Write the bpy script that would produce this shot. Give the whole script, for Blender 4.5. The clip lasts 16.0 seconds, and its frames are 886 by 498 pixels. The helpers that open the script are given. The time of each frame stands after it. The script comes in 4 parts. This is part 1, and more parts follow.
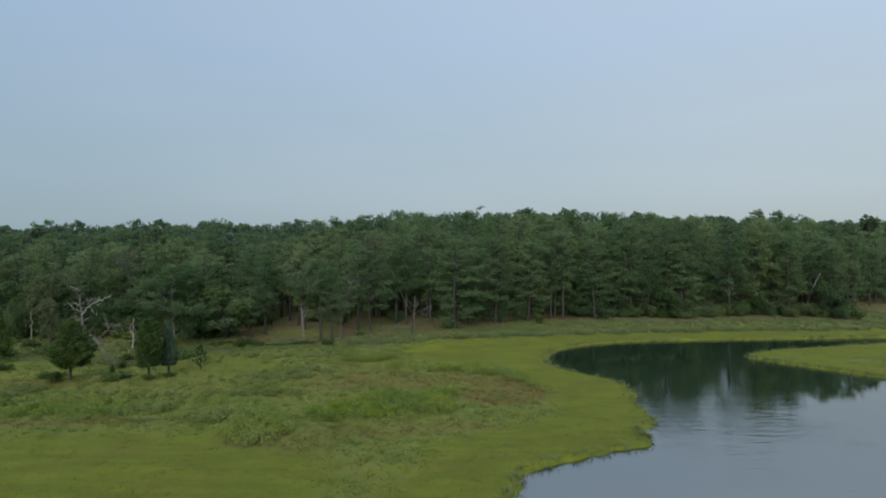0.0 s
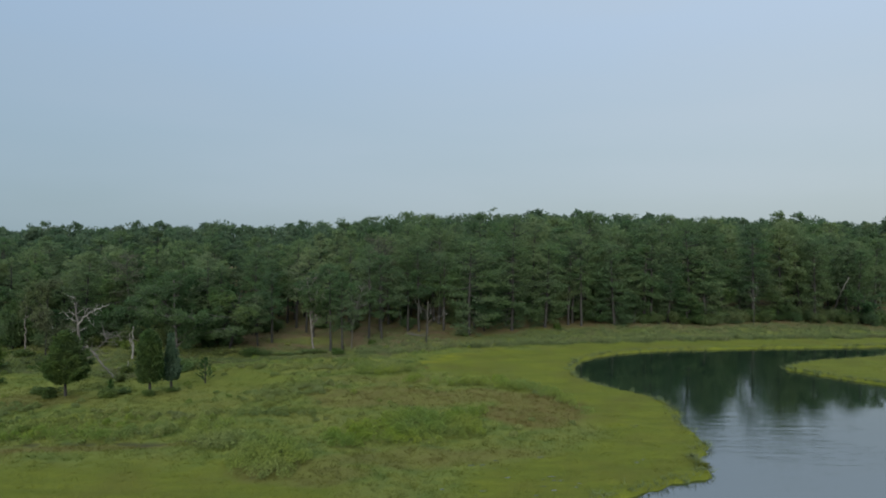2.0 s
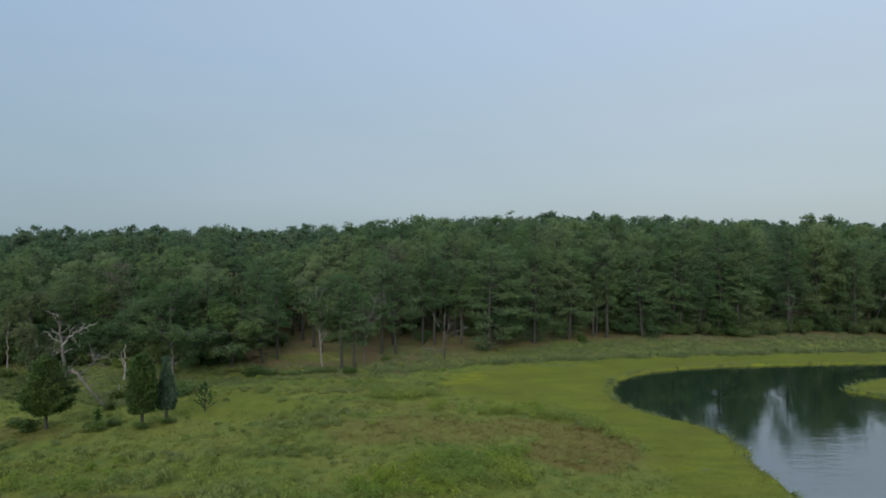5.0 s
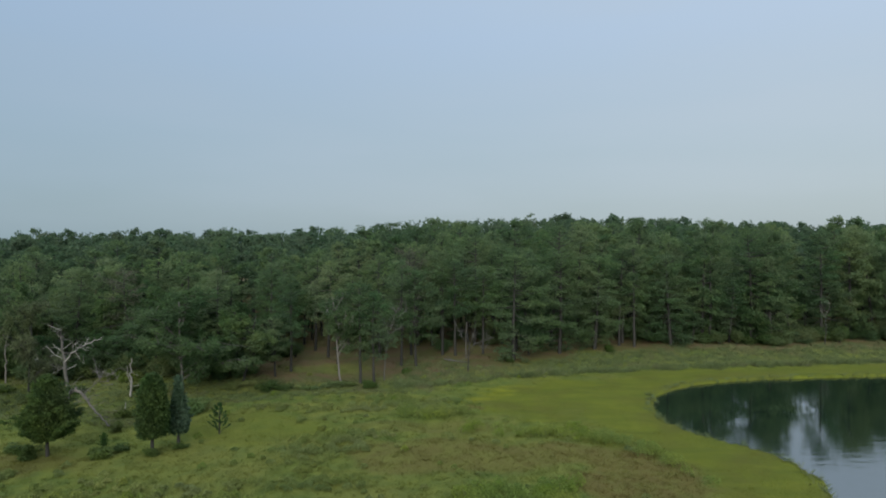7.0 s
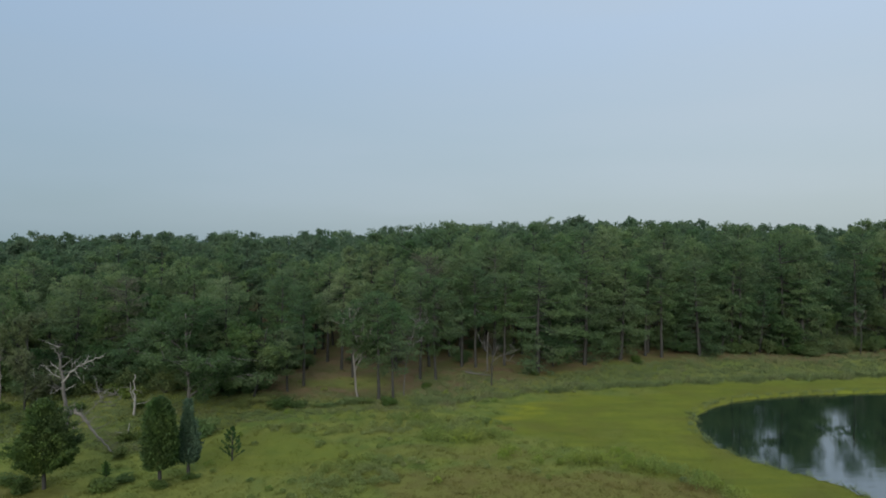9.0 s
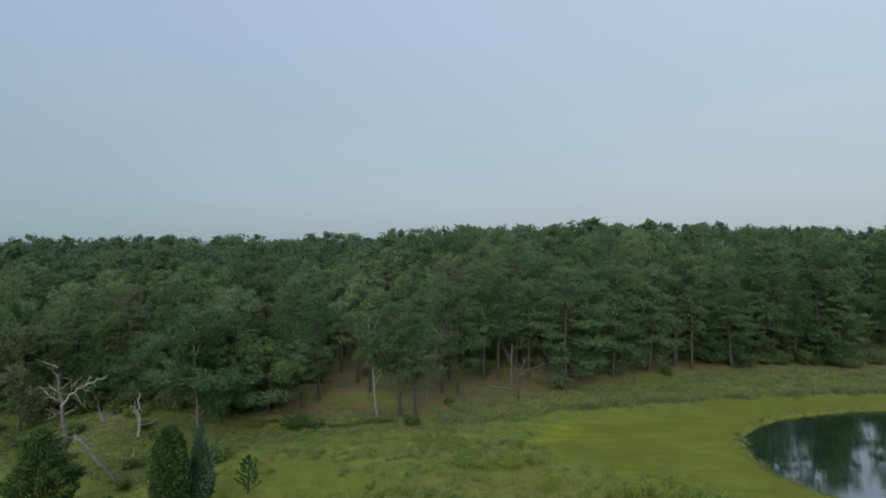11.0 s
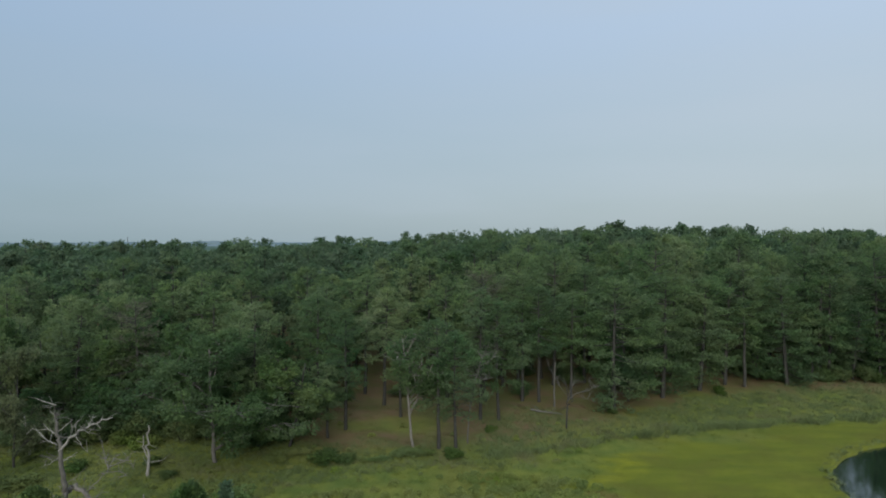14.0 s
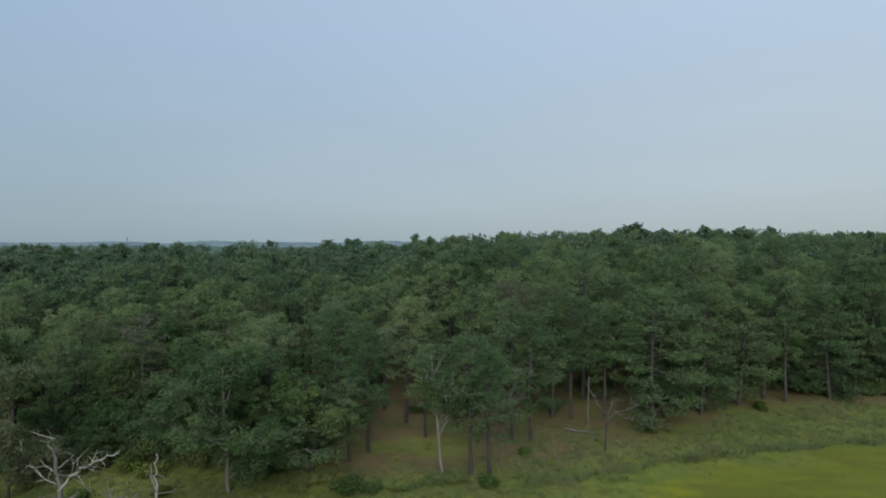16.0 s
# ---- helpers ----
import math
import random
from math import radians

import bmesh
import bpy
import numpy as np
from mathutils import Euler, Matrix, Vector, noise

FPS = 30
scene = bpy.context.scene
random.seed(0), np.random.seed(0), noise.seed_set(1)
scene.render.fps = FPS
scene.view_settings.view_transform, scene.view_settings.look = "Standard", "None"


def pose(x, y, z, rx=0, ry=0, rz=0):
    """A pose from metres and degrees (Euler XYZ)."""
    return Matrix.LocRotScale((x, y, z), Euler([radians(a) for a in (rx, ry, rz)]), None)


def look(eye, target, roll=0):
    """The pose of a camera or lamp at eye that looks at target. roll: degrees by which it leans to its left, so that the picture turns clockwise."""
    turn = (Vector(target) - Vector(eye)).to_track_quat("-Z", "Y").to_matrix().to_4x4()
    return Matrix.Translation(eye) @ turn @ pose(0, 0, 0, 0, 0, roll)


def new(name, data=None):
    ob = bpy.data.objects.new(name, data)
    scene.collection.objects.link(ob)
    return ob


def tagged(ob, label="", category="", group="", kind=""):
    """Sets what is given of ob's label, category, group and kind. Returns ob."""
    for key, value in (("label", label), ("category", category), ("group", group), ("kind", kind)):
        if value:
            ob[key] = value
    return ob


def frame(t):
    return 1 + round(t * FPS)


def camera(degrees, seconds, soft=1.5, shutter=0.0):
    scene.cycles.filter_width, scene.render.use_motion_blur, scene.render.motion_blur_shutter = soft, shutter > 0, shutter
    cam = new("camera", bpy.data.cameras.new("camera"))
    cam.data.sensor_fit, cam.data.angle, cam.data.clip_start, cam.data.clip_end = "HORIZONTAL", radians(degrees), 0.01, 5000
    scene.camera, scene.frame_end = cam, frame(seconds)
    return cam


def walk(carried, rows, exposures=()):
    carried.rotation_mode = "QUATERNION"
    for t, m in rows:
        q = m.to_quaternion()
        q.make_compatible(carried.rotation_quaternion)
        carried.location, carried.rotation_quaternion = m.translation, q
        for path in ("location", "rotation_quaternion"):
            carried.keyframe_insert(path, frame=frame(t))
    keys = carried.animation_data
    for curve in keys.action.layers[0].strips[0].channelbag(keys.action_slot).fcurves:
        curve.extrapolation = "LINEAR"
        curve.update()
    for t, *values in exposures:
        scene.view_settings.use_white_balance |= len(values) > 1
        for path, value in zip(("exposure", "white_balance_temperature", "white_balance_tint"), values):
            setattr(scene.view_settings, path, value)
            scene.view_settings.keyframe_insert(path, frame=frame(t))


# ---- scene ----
cam = camera(69.2, 16.0, soft=1.85)
METRES, EYE, TILT, LEAN, TURN = 38.0, 12.6, -0.42, 0.0, 0.0
ROWS = [
    (0.0, 0.0, 0.0, 0.0, 0.0, 0.0, -0.0),
    (0.5, -0.0138, 0.0275, 0.0032, -0.02, 0.0, 0.0),
    (1.0, -0.0277, 0.0552, 0.0063, -0.04, 0.0, -0.02),
    (1.5, -0.0413, 0.0825, 0.0101, -0.05, -0.01, -0.03),
    (2.0, -0.0549, 0.1098, 0.0135, -0.07, -0.0, -0.03),
    (2.5, -0.069, 0.1371, 0.0176, -0.07, -0.02, -0.05),
    (3.0, -0.081, 0.1651, 0.0215, -0.09, -0.02, -0.03),
    (3.5, -0.087, 0.1934, 0.025, -0.1, -0.02, -0.02),
    (4.0, -0.0929, 0.2218, 0.0294, -0.12, -0.03, -0.01),
    (6.5, -0.1711, 0.3577, 0.0524, -0.22, -0.03, 0.13),
    (7.0, -0.1875, 0.3844, 0.0557, -0.23, -0.0, 0.11),
    (7.5, -0.2031, 0.4109, 0.0602, -0.23, -0.0, 0.09),
    (8.0, -0.2188, 0.4379, 0.0649, -0.26, -0.0, 0.07),
    (8.5, -0.2343, 0.4649, 0.0697, -0.29, 0.0, 0.06),
    (9.0, -0.2499, 0.4921, 0.0741, -0.31, 0.0, 0.06),
    (11.5, -0.3278, 0.6264, 0.0967, -0.39, -0.01, 0.07),
    (12.0, -0.3433, 0.6534, 0.1014, -0.4, -0.02, 0.07),
    (12.5, -0.3588, 0.6804, 0.1059, -0.41, -0.02, 0.09),
    (13.0, -0.3744, 0.7074, 0.1098, -0.42, -0.02, 0.1),
    (13.5, -0.3898, 0.7343, 0.1134, -0.42, -0.02, 0.12),
    (14.0, -0.4051, 0.7611, 0.1174, -0.43, -0.02, 0.14),
    (14.5, -0.4209, 0.7879, 0.1212, -0.44, -0.03, 0.14),
    (15.0, -0.4367, 0.8151, 0.1252, -0.46, -0.03, 0.15),
    (15.5, -0.4525, 0.8419, 0.1299, -0.47, -0.04, 0.14),
    (16.0, -0.4686, 0.8691, 0.1355, -0.48, -0.05, 0.13),
]
walk(cam, [(t, pose(0, 0, EYE, TILT, LEAN, TURN) @ pose(METRES * x, METRES * y, METRES * z, 90 + pitch, roll, yaw)) for t, x, y, z, yaw, pitch, roll in ROWS])

# ---- world, sun ----
SUN_ELEV, SUN_AZ = 23.0, 186.0      # degrees; azimuth clockwise from +y


def set_world():
    w = bpy.data.worlds.new("sky")
    scene.world = w
    w.use_nodes = True
    nt = w.node_tree
    nt.nodes.clear()
    N, L = nt.nodes.new, nt.links.new
    out, bg = N("ShaderNodeOutputWorld"), N("ShaderNodeBackground")
    sky = N("ShaderNodeTexSky")
    sky.sky_type, sky.sun_disc = "NISHITA", False
    sky.sun_elevation, sky.sun_rotation = radians(SUN_ELEV), radians(SUN_AZ)
    sky.dust_density = 2.0
    dim = N("ShaderNodeMix")
    dim.data_type, dim.blend_type = "RGBA", "MULTIPLY"
    dim.inputs["Factor"].default_value = 1.0
    dim.inputs["B"].default_value = (0.09, 0.09, 0.09, 1)
    L(sky.outputs["Color"], dim.inputs["A"])
    co, sep = N("ShaderNodeTexCoord"), N("ShaderNodeSeparateXYZ")
    L(co.outputs["Generated"], sep.inputs[0])
    ramp = N("ShaderNodeValToRGB")
    stops = [(0.0, (0.36, 0.455, 0.49)), (0.06, (0.375, 0.475, 0.525)), (0.16, (0.408, 0.522, 0.615)),
             (0.30, (0.442, 0.572, 0.735)), (0.37, (0.46, 0.595, 0.765)), (0.48, (0.66, 0.79, 0.92)), (0.75, (1.42, 1.60, 1.86)), (1.0, (2.0, 2.2, 2.55))]
    el = ramp.color_ramp.elements
    el[0].position, el[0].color = stops[0][0], (*stops[0][1], 1)
    el[1].position, el[1].color = 1.0, (*stops[-1][1], 1)
    for p, c in stops[1:-1]:
        el.new(p).color = (*c, 1)
    L(sep.outputs["Z"], ramp.inputs[0])
    mp = N("ShaderNodeMapping")
    mp.inputs["Scale"].default_value = (1.0, 1.0, 5.0)
    mp.inputs["Rotation"].default_value = (0.12, 0.08, 0.0)
    L(co.outputs["Generated"], mp.inputs[0])
    nz = N("ShaderNodeTexNoise")
    nz.inputs["Scale"].default_value, nz.inputs["Detail"].default_value = 1.7, 5.0
    nz.inputs["Roughness"].default_value = 0.45
    L(mp.outputs[0], nz.inputs["Vector"])
    mr = N("ShaderNodeMapRange")
    mr.inputs["From Min"].default_value, mr.inputs["From Max"].default_value = 0.42, 0.68
    mr.inputs["To Max"].default_value = 0.42
    L(nz.outputs[0], mr.inputs["Value"])
    cloud = N("ShaderNodeMix")
    cloud.data_type = "RGBA"
    cloud.inputs["B"].default_value = (0.47, 0.56, 0.66, 1)
    L(mr.outputs[0], cloud.inputs["Factor"])
    L(ramp.outputs[0], cloud.inputs["A"])
    mix = N("ShaderNodeMix")
    mix.data_type = "RGBA"
    mix.inputs["Factor"].default_value = 0.12
    L(cloud.outputs["Result"], mix.inputs["A"])
    L(dim.outputs["Result"], mix.inputs["B"])
    side = N("ShaderNodeMapRange")
    side.inputs["From Min"].default_value, side.inputs["From Max"].default_value = -0.6, 0.6
    L(sep.outputs["X"], side.inputs["Value"])
    tint = N("ShaderNodeMix")
    tint.data_type = "RGBA"
    tint.inputs["A"].default_value, tint.inputs["B"].default_value = (0.825, 0.885, 0.93, 1), (1.17, 1.12, 1.08, 1)
    L(side.outputs[0], tint.inputs["Factor"])
    brighter = N("ShaderNodeMix")
    brighter.data_type, brighter.blend_type = "RGBA", "MULTIPLY"
    brighter.inputs["Factor"].default_value = 1.0
    L(mix.outputs["Result"], brighter.inputs["A"])
    L(tint.outputs["Result"], brighter.inputs["B"])
    L(brighter.outputs["Result"], bg.inputs["Color"])
    bg.inputs["Strength"].default_value = 1.0
    L(bg.outputs[0], out.inputs["Surface"])


set_world()
sun_data = bpy.data.lights.new("sun", "SUN")
sun_data.energy, sun_data.angle, sun_data.color = 3.7, radians(34), (1.0, 0.95, 0.87)
sun = new("sun", sun_data)
az, ev = radians(SUN_AZ), radians(SUN_ELEV)
sun.matrix_world = look((0, 0, 80), (-math.sin(az) * math.cos(ev) * 50, -math.cos(az) * math.cos(ev) * 50, 80 - math.sin(ev) * 50))
scene.view_settings.exposure = 0.0

# ---- materials ----


class Nodes:
    """A short way to write a node material."""

    def __init__(self, name):
        self.m = bpy.data.materials.new(name)
        self.m.use_nodes = True
        self.nt = self.m.node_tree
        self.bsdf = self.nt.nodes["Principled BSDF"]
        self.out = self.nt.nodes["Material Output"]

    def n(self, kind, **props):
        node = self.nt.nodes.new(kind)
        if "data_type" in props:
            node.data_type = props["data_type"]
        if "blend_type" in props:
            node.blend_type = props["blend_type"]
        return node

    def link(self, a, b):
        self.nt.links.new(a, b)

    def noise(self, scale, detail=4.0, rough=0.55, vector=None, stretch=None):
        node = self.n("ShaderNodeTexNoise")
        node.inputs["Scale"].default_value = scale
        node.inputs["Detail"].default_value = detail
        node.inputs["Roughness"].default_value = rough
        vec = vector if vector is not None else self.n("ShaderNodeNewGeometry").outputs["Position"]
        if stretch:
            mp = self.n("ShaderNodeMapping")
            mp.inputs["Scale"].default_value = stretch
            self.link(vec, mp.inputs[0])
            vec = mp.outputs[0]
        self.link(vec, node.inputs["Vector"])
        return node.outputs[0]

    def span(self, value, a, b, lo=0.0, hi=1.0):
        node = self.n("ShaderNodeMapRange")
        for key, v in (("From Min", a), ("From Max", b), ("To Min", lo), ("To Max", hi)):
            node.inputs[key].default_value = v
        self.link(value, node.inputs["Value"])
        return node.outputs[0]

    def mix(self, fac, a, b, blend="MIX"):
        node = self.n("ShaderNodeMix", data_type="RGBA", blend_type=blend)
        for key, v in (("Factor", fac), ("A", a), ("B", b)):
            if isinstance(v, (int, float)):
                node.inputs[key].default_value = v
            elif isinstance(v, tuple):
                node.inputs[key].default_value = (*v, 1)
            else:
                self.link(v, node.inputs[key])
        return node.outputs["Result"]

    def hsv(self, colour, value=None, hue=None, sat=None):
        node = self.n("ShaderNodeHueSaturation")
        self.link(colour, node.inputs["Color"])
        for key, v in (("Value", value), ("Hue", hue), ("Saturation", sat)):
            if v is not None:
                self.link(v, node.inputs[key])
        return node.outputs["Color"]

    def bump(self, height, strength, distance=0.05):
        node = self.n("ShaderNodeBump")
        node.inputs["Strength"].default_value, node.inputs["Distance"].default_value = strength, distance
        self.link(height, node.inputs["Height"])
        self.link(node.outputs[0], self.bsdf.inputs["Normal"])

    def finish(self, colour, rough=0.8, spec=0.3):
        self.link(colour, self.bsdf.inputs["Base Color"])
        self.bsdf.inputs["Roughness"].default_value = rough
        self.bsdf.inputs["Specular IOR Level"].default_value = spec
        return self.m


def foliage_material(name, dark, light, tip, thin=0.35, spread=0.35):
    """Leaves: colour differs from tree to tree, clump to clump and leaf to leaf; thin leaves let light through."""
    k = Nodes(name)
    geo, info = k.n("ShaderNodeNewGeometry"), k.n("ShaderNodeObjectInfo")
    clump = k.span(k.noise(1.25, 3.0), 0.36, 0.64)
    c = k.mix(clump, dark, light)
    c = k.mix(k.span(geo.outputs["Random Per Island"], 0.5, 1.0, 0.0, 0.28), c, tip)
    c = k.hsv(c, value=k.span(info.outputs["Random"], 0.0, 1.0, 1 - spread, 1 + spread),
              hue=k.span(info.outputs["Random"], 1.0, 0.0, 0.474, 0.516))
    tree = k.noise(0.16, 2.0, 0.5)
    c = k.hsv(c, value=k.span(tree, 0.3, 0.7, 0.88, 1.14), hue=k.span(tree, 0.68, 0.32, 0.474, 0.514), sat=k.span(k.noise(0.21, 2.0), 0.3, 0.7, 0.92, 1.2))
    c = k.hsv(c, value=k.span(k.noise(4.0, 2.0), 0.3, 0.7, 0.85, 1.15))
    k.finish(c, 0.7, 0.22)
    tr = k.n("ShaderNodeBsdfTranslucent")
    k.link(c, tr.inputs["Color"])
    ms = k.n("ShaderNodeMixShader")
    ms.inputs[0].default_value = thin
    k.link(k.bsdf.outputs[0], ms.inputs[1])
    k.link(tr.outputs[0], ms.inputs[2])
    k.link(ms.outputs[0], k.out.inputs["Surface"])
    return k.m


def bark_material(name, dark, light, lichen=None):
    k = Nodes(name)
    tc = k.n("ShaderNodeTexCoord").outputs["Object"]
    grain = k.noise(7.0, 6.0, 0.65, tc, (2.2, 2.2, 0.5))
    c = k.mix(k.span(grain, 0.35, 0.68), dark, light)
    if lichen:
        c = k.mix(k.span(k.noise(1.4, 4.0, 0.6, tc), 0.52, 0.66, 0.0, 0.7), c, lichen)
    k.bump(grain, 0.8, 0.04)
    return k.finish(c, 0.9, 0.2)


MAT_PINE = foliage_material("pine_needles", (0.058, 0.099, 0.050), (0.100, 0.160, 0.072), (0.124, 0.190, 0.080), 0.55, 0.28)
# same needles for the wood behind, with distance haze mixed into the colour
MAT_PINE_HAZED = foliage_material("pine_needles_hazed", (0.050, 0.088, 0.054), (0.082, 0.132, 0.072), (0.092, 0.144, 0.076), 0.5, 0.2)
MAT_OAK = foliage_material("oak_leaves", (0.045, 0.087, 0.040), (0.073, 0.128, 0.052), (0.092, 0.153, 0.058), 0.6, 0.2)
MAT_OLIVE = foliage_material("olive_leaves", (0.072, 0.094, 0.046), (0.104, 0.128, 0.062), (0.124, 0.148, 0.072), 0.5, 0.1)
MAT_CEDAR = foliage_material("cedar_foliage", (0.016, 0.043, 0.014), (0.031, 0.070, 0.020), (0.072, 0.130, 0.031), 0.3, 0.12)
MAT_BLUECEDAR = foliage_material("blue_cedar_foliage", (0.036, 0.070, 0.040), (0.064, 0.105, 0.062), (0.10, 0.145, 0.09), 0.3, 0.1)
MAT_SHRUB = foliage_material("shrub_leaves", (0.088, 0.142, 0.037), (0.122, 0.180, 0.045), (0.140, 0.196, 0.049), 0.4, 0.1)
MAT_BAYBERRY = foliage_material("bayberry_leaves", (0.094, 0.138, 0.046), (0.116, 0.160, 0.055), (0.134, 0.176, 0.060), 0.4, 0.1)
MAT_LOWBUSH = foliage_material("low_bush_leaves", (0.036, 0.066, 0.019), (0.056, 0.094, 0.026), (0.076, 0.118, 0.032), 0.35, 0.2)
MAT_BUSH = foliage_material("bush_leaves", (0.046, 0.080, 0.034), (0.064, 0.104, 0.040), (0.082, 0.124, 0.046), 0.45, 0.12)
MAT_DEADNEEDLE = foliage_material("dying_pine_needles", (0.062, 0.070, 0.047), (0.084, 0.091, 0.064), (0.104, 0.110, 0.078), 0.45, 0.1)
MAT_DRYTWIG = bark_material("dry_twigs", (0.052, 0.051, 0.045), (0.096, 0.094, 0.086))
MAT_BARK = bark_material("pine_bark", (0.018, 0.019, 0.017), (0.039, 0.039, 0.035), (0.052, 0.054, 0.048))
MAT_PALEBARK = bark_material("pale_bark", (0.075, 0.072, 0.063), (0.150, 0.144, 0.130))
MAT_DEADWOOD = bark_material("bleached_deadwood", (0.125, 0.123, 0.111), (0.24, 0.237, 0.217), (0.09, 0.087, 0.076))


def grass_material(name, blade):
    """Marsh plants by zone: the zone attribute holds red = brown rush, green = bright cordgrass, blue = pine litter."""
    k = Nodes(name)
    at = k.n("ShaderNodeAttribute")
    at.attribute_name = "zone"
    sep = k.n("ShaderNodeSeparateColor")
    k.link(at.outputs["Color"], sep.inputs[0])
    big, mid, fine = k.noise(0.11, 4.0), k.noise(0.7, 5.0), k.noise(9.0, 4.0, 0.7)
    streak = k.noise(0.5, 4.0, 0.6, None, (0.35, 1.8, 1.0))
    c = k.mix(k.span(mid, 0.36, 0.66), (0.062, 0.090, 0.019), (0.103, 0.124, 0.024))
    c = k.mix(k.span(big, 0.44, 0.60, 0, 0.6), c, (0.112, 0.118, 0.028))
    lime = k.mix(k.span(streak, 0.36, 0.64), (0.071, 0.090, 0.011), (0.097, 0.114, 0.013))
    lime = k.mix(k.span(k.noise(0.22, 4.0, 0.6), 0.46, 0.66, 0.0, 0.65), lime, (0.077, 0.080, 0.014))
    lime = k.mix(k.span(k.noise(2.2, 4.0, 0.7), 0.50, 0.72, 0.0, 0.5), lime, (0.053, 0.073, 0.010))
    c = k.mix(sep.outputs[1], c, lime)
    brown = k.mix(k.span(mid, 0.40, 0.62), (0.086, 0.075, 0.021), (0.090, 0.091, 0.023))
    c = k.mix(sep.outputs[0], c, brown)
    gold = k.n("ShaderNodeMath")
    gold.operation = "MULTIPLY"
    k.link(at.outputs["Alpha"], gold.inputs[0])
    k.link(k.span(k.noise(0.6, 4.0, 0.6, None, (0.6, 1.5, 1.0)), 0.40, 0.60, 0.25, 0.85), gold.inputs[1])
    c = k.mix(gold.outputs[0], c, (0.150, 0.160, 0.012))
    litter = k.mix(k.span(k.noise(0.45, 5.0), 0.38, 0.60), (0.100, 0.074, 0.040), (0.078, 0.080, 0.028))
    c = k.mix(sep.outputs[2], c, litter)
    c = k.hsv(c, value=k.span(fine, 0.25, 0.75, 0.80, 1.18))
    if blade:
        geo = k.n("ShaderNodeNewGeometry")
        c = k.hsv(c, value=k.span(geo.outputs["Random Per Island"], 0, 1, 0.88, 1.16))
    else:
        k.bump(fine, 0.9, 0.12)
        # dark mud strip that also paints in the shade below the shrub fronts
        mud_shade = k.n("ShaderNodeAttribute")
        mud_shade.attribute_name = "mud_shade"
        c = k.mix(k.span(mud_shade.outputs["Fac"], 0.3, 0.9, 0.0, 0.75), c, (0.030, 0.028, 0.016))
        xyz = k.n("ShaderNodeSeparateXYZ")
        k.link(k.n("ShaderNodeNewGeometry").outputs["Position"], xyz.inputs[0])
        c = k.mix(k.span(xyz.outputs["Z"], -0.06, 0.03, 1.0, 0.0), c, (0.056, 0.080, 0.018))
    k.finish(c, 0.9, 0.11)
    if blade:
        tr = k.n("ShaderNodeBsdfTranslucent")
        k.link(c, tr.inputs["Color"])
        ms = k.n("ShaderNodeMixShader")
        ms.inputs[0].default_value = 0.45
        k.link(k.bsdf.outputs[0], ms.inputs[1])
        k.link(tr.outputs[0], ms.inputs[2])
        k.link(ms.outputs[0], k.out.inputs["Surface"])
    return k.m


def reed_material():
    k = Nodes("reed_blades")
    geo = k.n("ShaderNodeNewGeometry")
    c = k.mix(k.span(k.noise(0.6, 4.0), 0.36, 0.64), (0.056, 0.080, 0.030), (0.077, 0.103, 0.038))
    c = k.mix(k.span(k.noise(0.25, 3.0), 0.50, 0.68, 0.0, 0.45), c, (0.120, 0.104, 0.055))
    c = k.hsv(c, value=k.span(geo.outputs["Random Per Island"], 0, 1, 0.93, 1.1))
    return k.finish(c, 0.8, 0.2)


MAT_REED = reed_material()
MAT_GROUND = grass_material("marsh_ground", False)
MAT_GRASS = grass_material("marsh_grass_blades", True)


def water_material():
    k = Nodes("creek_water")
    swell = k.noise(0.9, 4.0, 0.6, None, (0.42, 1.9, 1.0))
    ripple = k.noise(6.0, 3.0, 0.55, None, (0.6, 1.3, 1.0))
    where = k.n("ShaderNodeSeparateXYZ")
    k.link(k.n("ShaderNodeNewGeometry").outputs["Position"], where.inputs[0])
    breeze = k.span(where.outputs["Y"], 41.0, 60.0, 1.0, 0.30)
    gust = k.n("ShaderNodeMath")
    gust.operation = "MULTIPLY"
    k.link(k.span(k.noise(0.07, 2.0), 0.40, 0.60, 0.12, 1.0), gust.inputs[0])
    k.link(breeze, gust.inputs[1])
    calm = gust.outputs[0]
    both = k.n("ShaderNodeMath")
    both.operation = "MULTIPLY_ADD"
    both.inputs[1].default_value = 0.2
    k.link(ripple, both.inputs[0])
    k.link(swell, both.inputs[2])
    scaled = k.n("ShaderNodeMath")
    scaled.operation = "MULTIPLY"
    k.link(both.outputs[0], scaled.inputs[0])
    k.link(calm, scaled.inputs[1])
    k.bump(scaled.outputs[0], 0.62, 0.05)
    c = k.mix(k.noise(0.3, 3.0), (0.006, 0.014, 0.008), (0.009, 0.018, 0.010))
    k.finish(c, 0.03, 0.5)
    k.bsdf.inputs["IOR"].default_value = 3.7
    return k.m


MAT_WATER = water_material()


def ridge_material(name, dark, light):
    k = Nodes(name)
    c = k.mix(k.span(k.noise(0.02, 6.0, 0.7), 0.36, 0.66), dark, light)
    return k.finish(c, 1.0, 0.0)


# aerial haze is painted into these colours: the farther ridges paler and bluer
MAT_WOODTOP = ridge_material("haze_tinted_woods", (0.045, 0.074, 0.066), (0.068, 0.100, 0.084))
MAT_RIDGE = ridge_material("haze_tinted_ridge", (0.080, 0.116, 0.134), (0.105, 0.145, 0.162))

# ---- mesh helpers ----


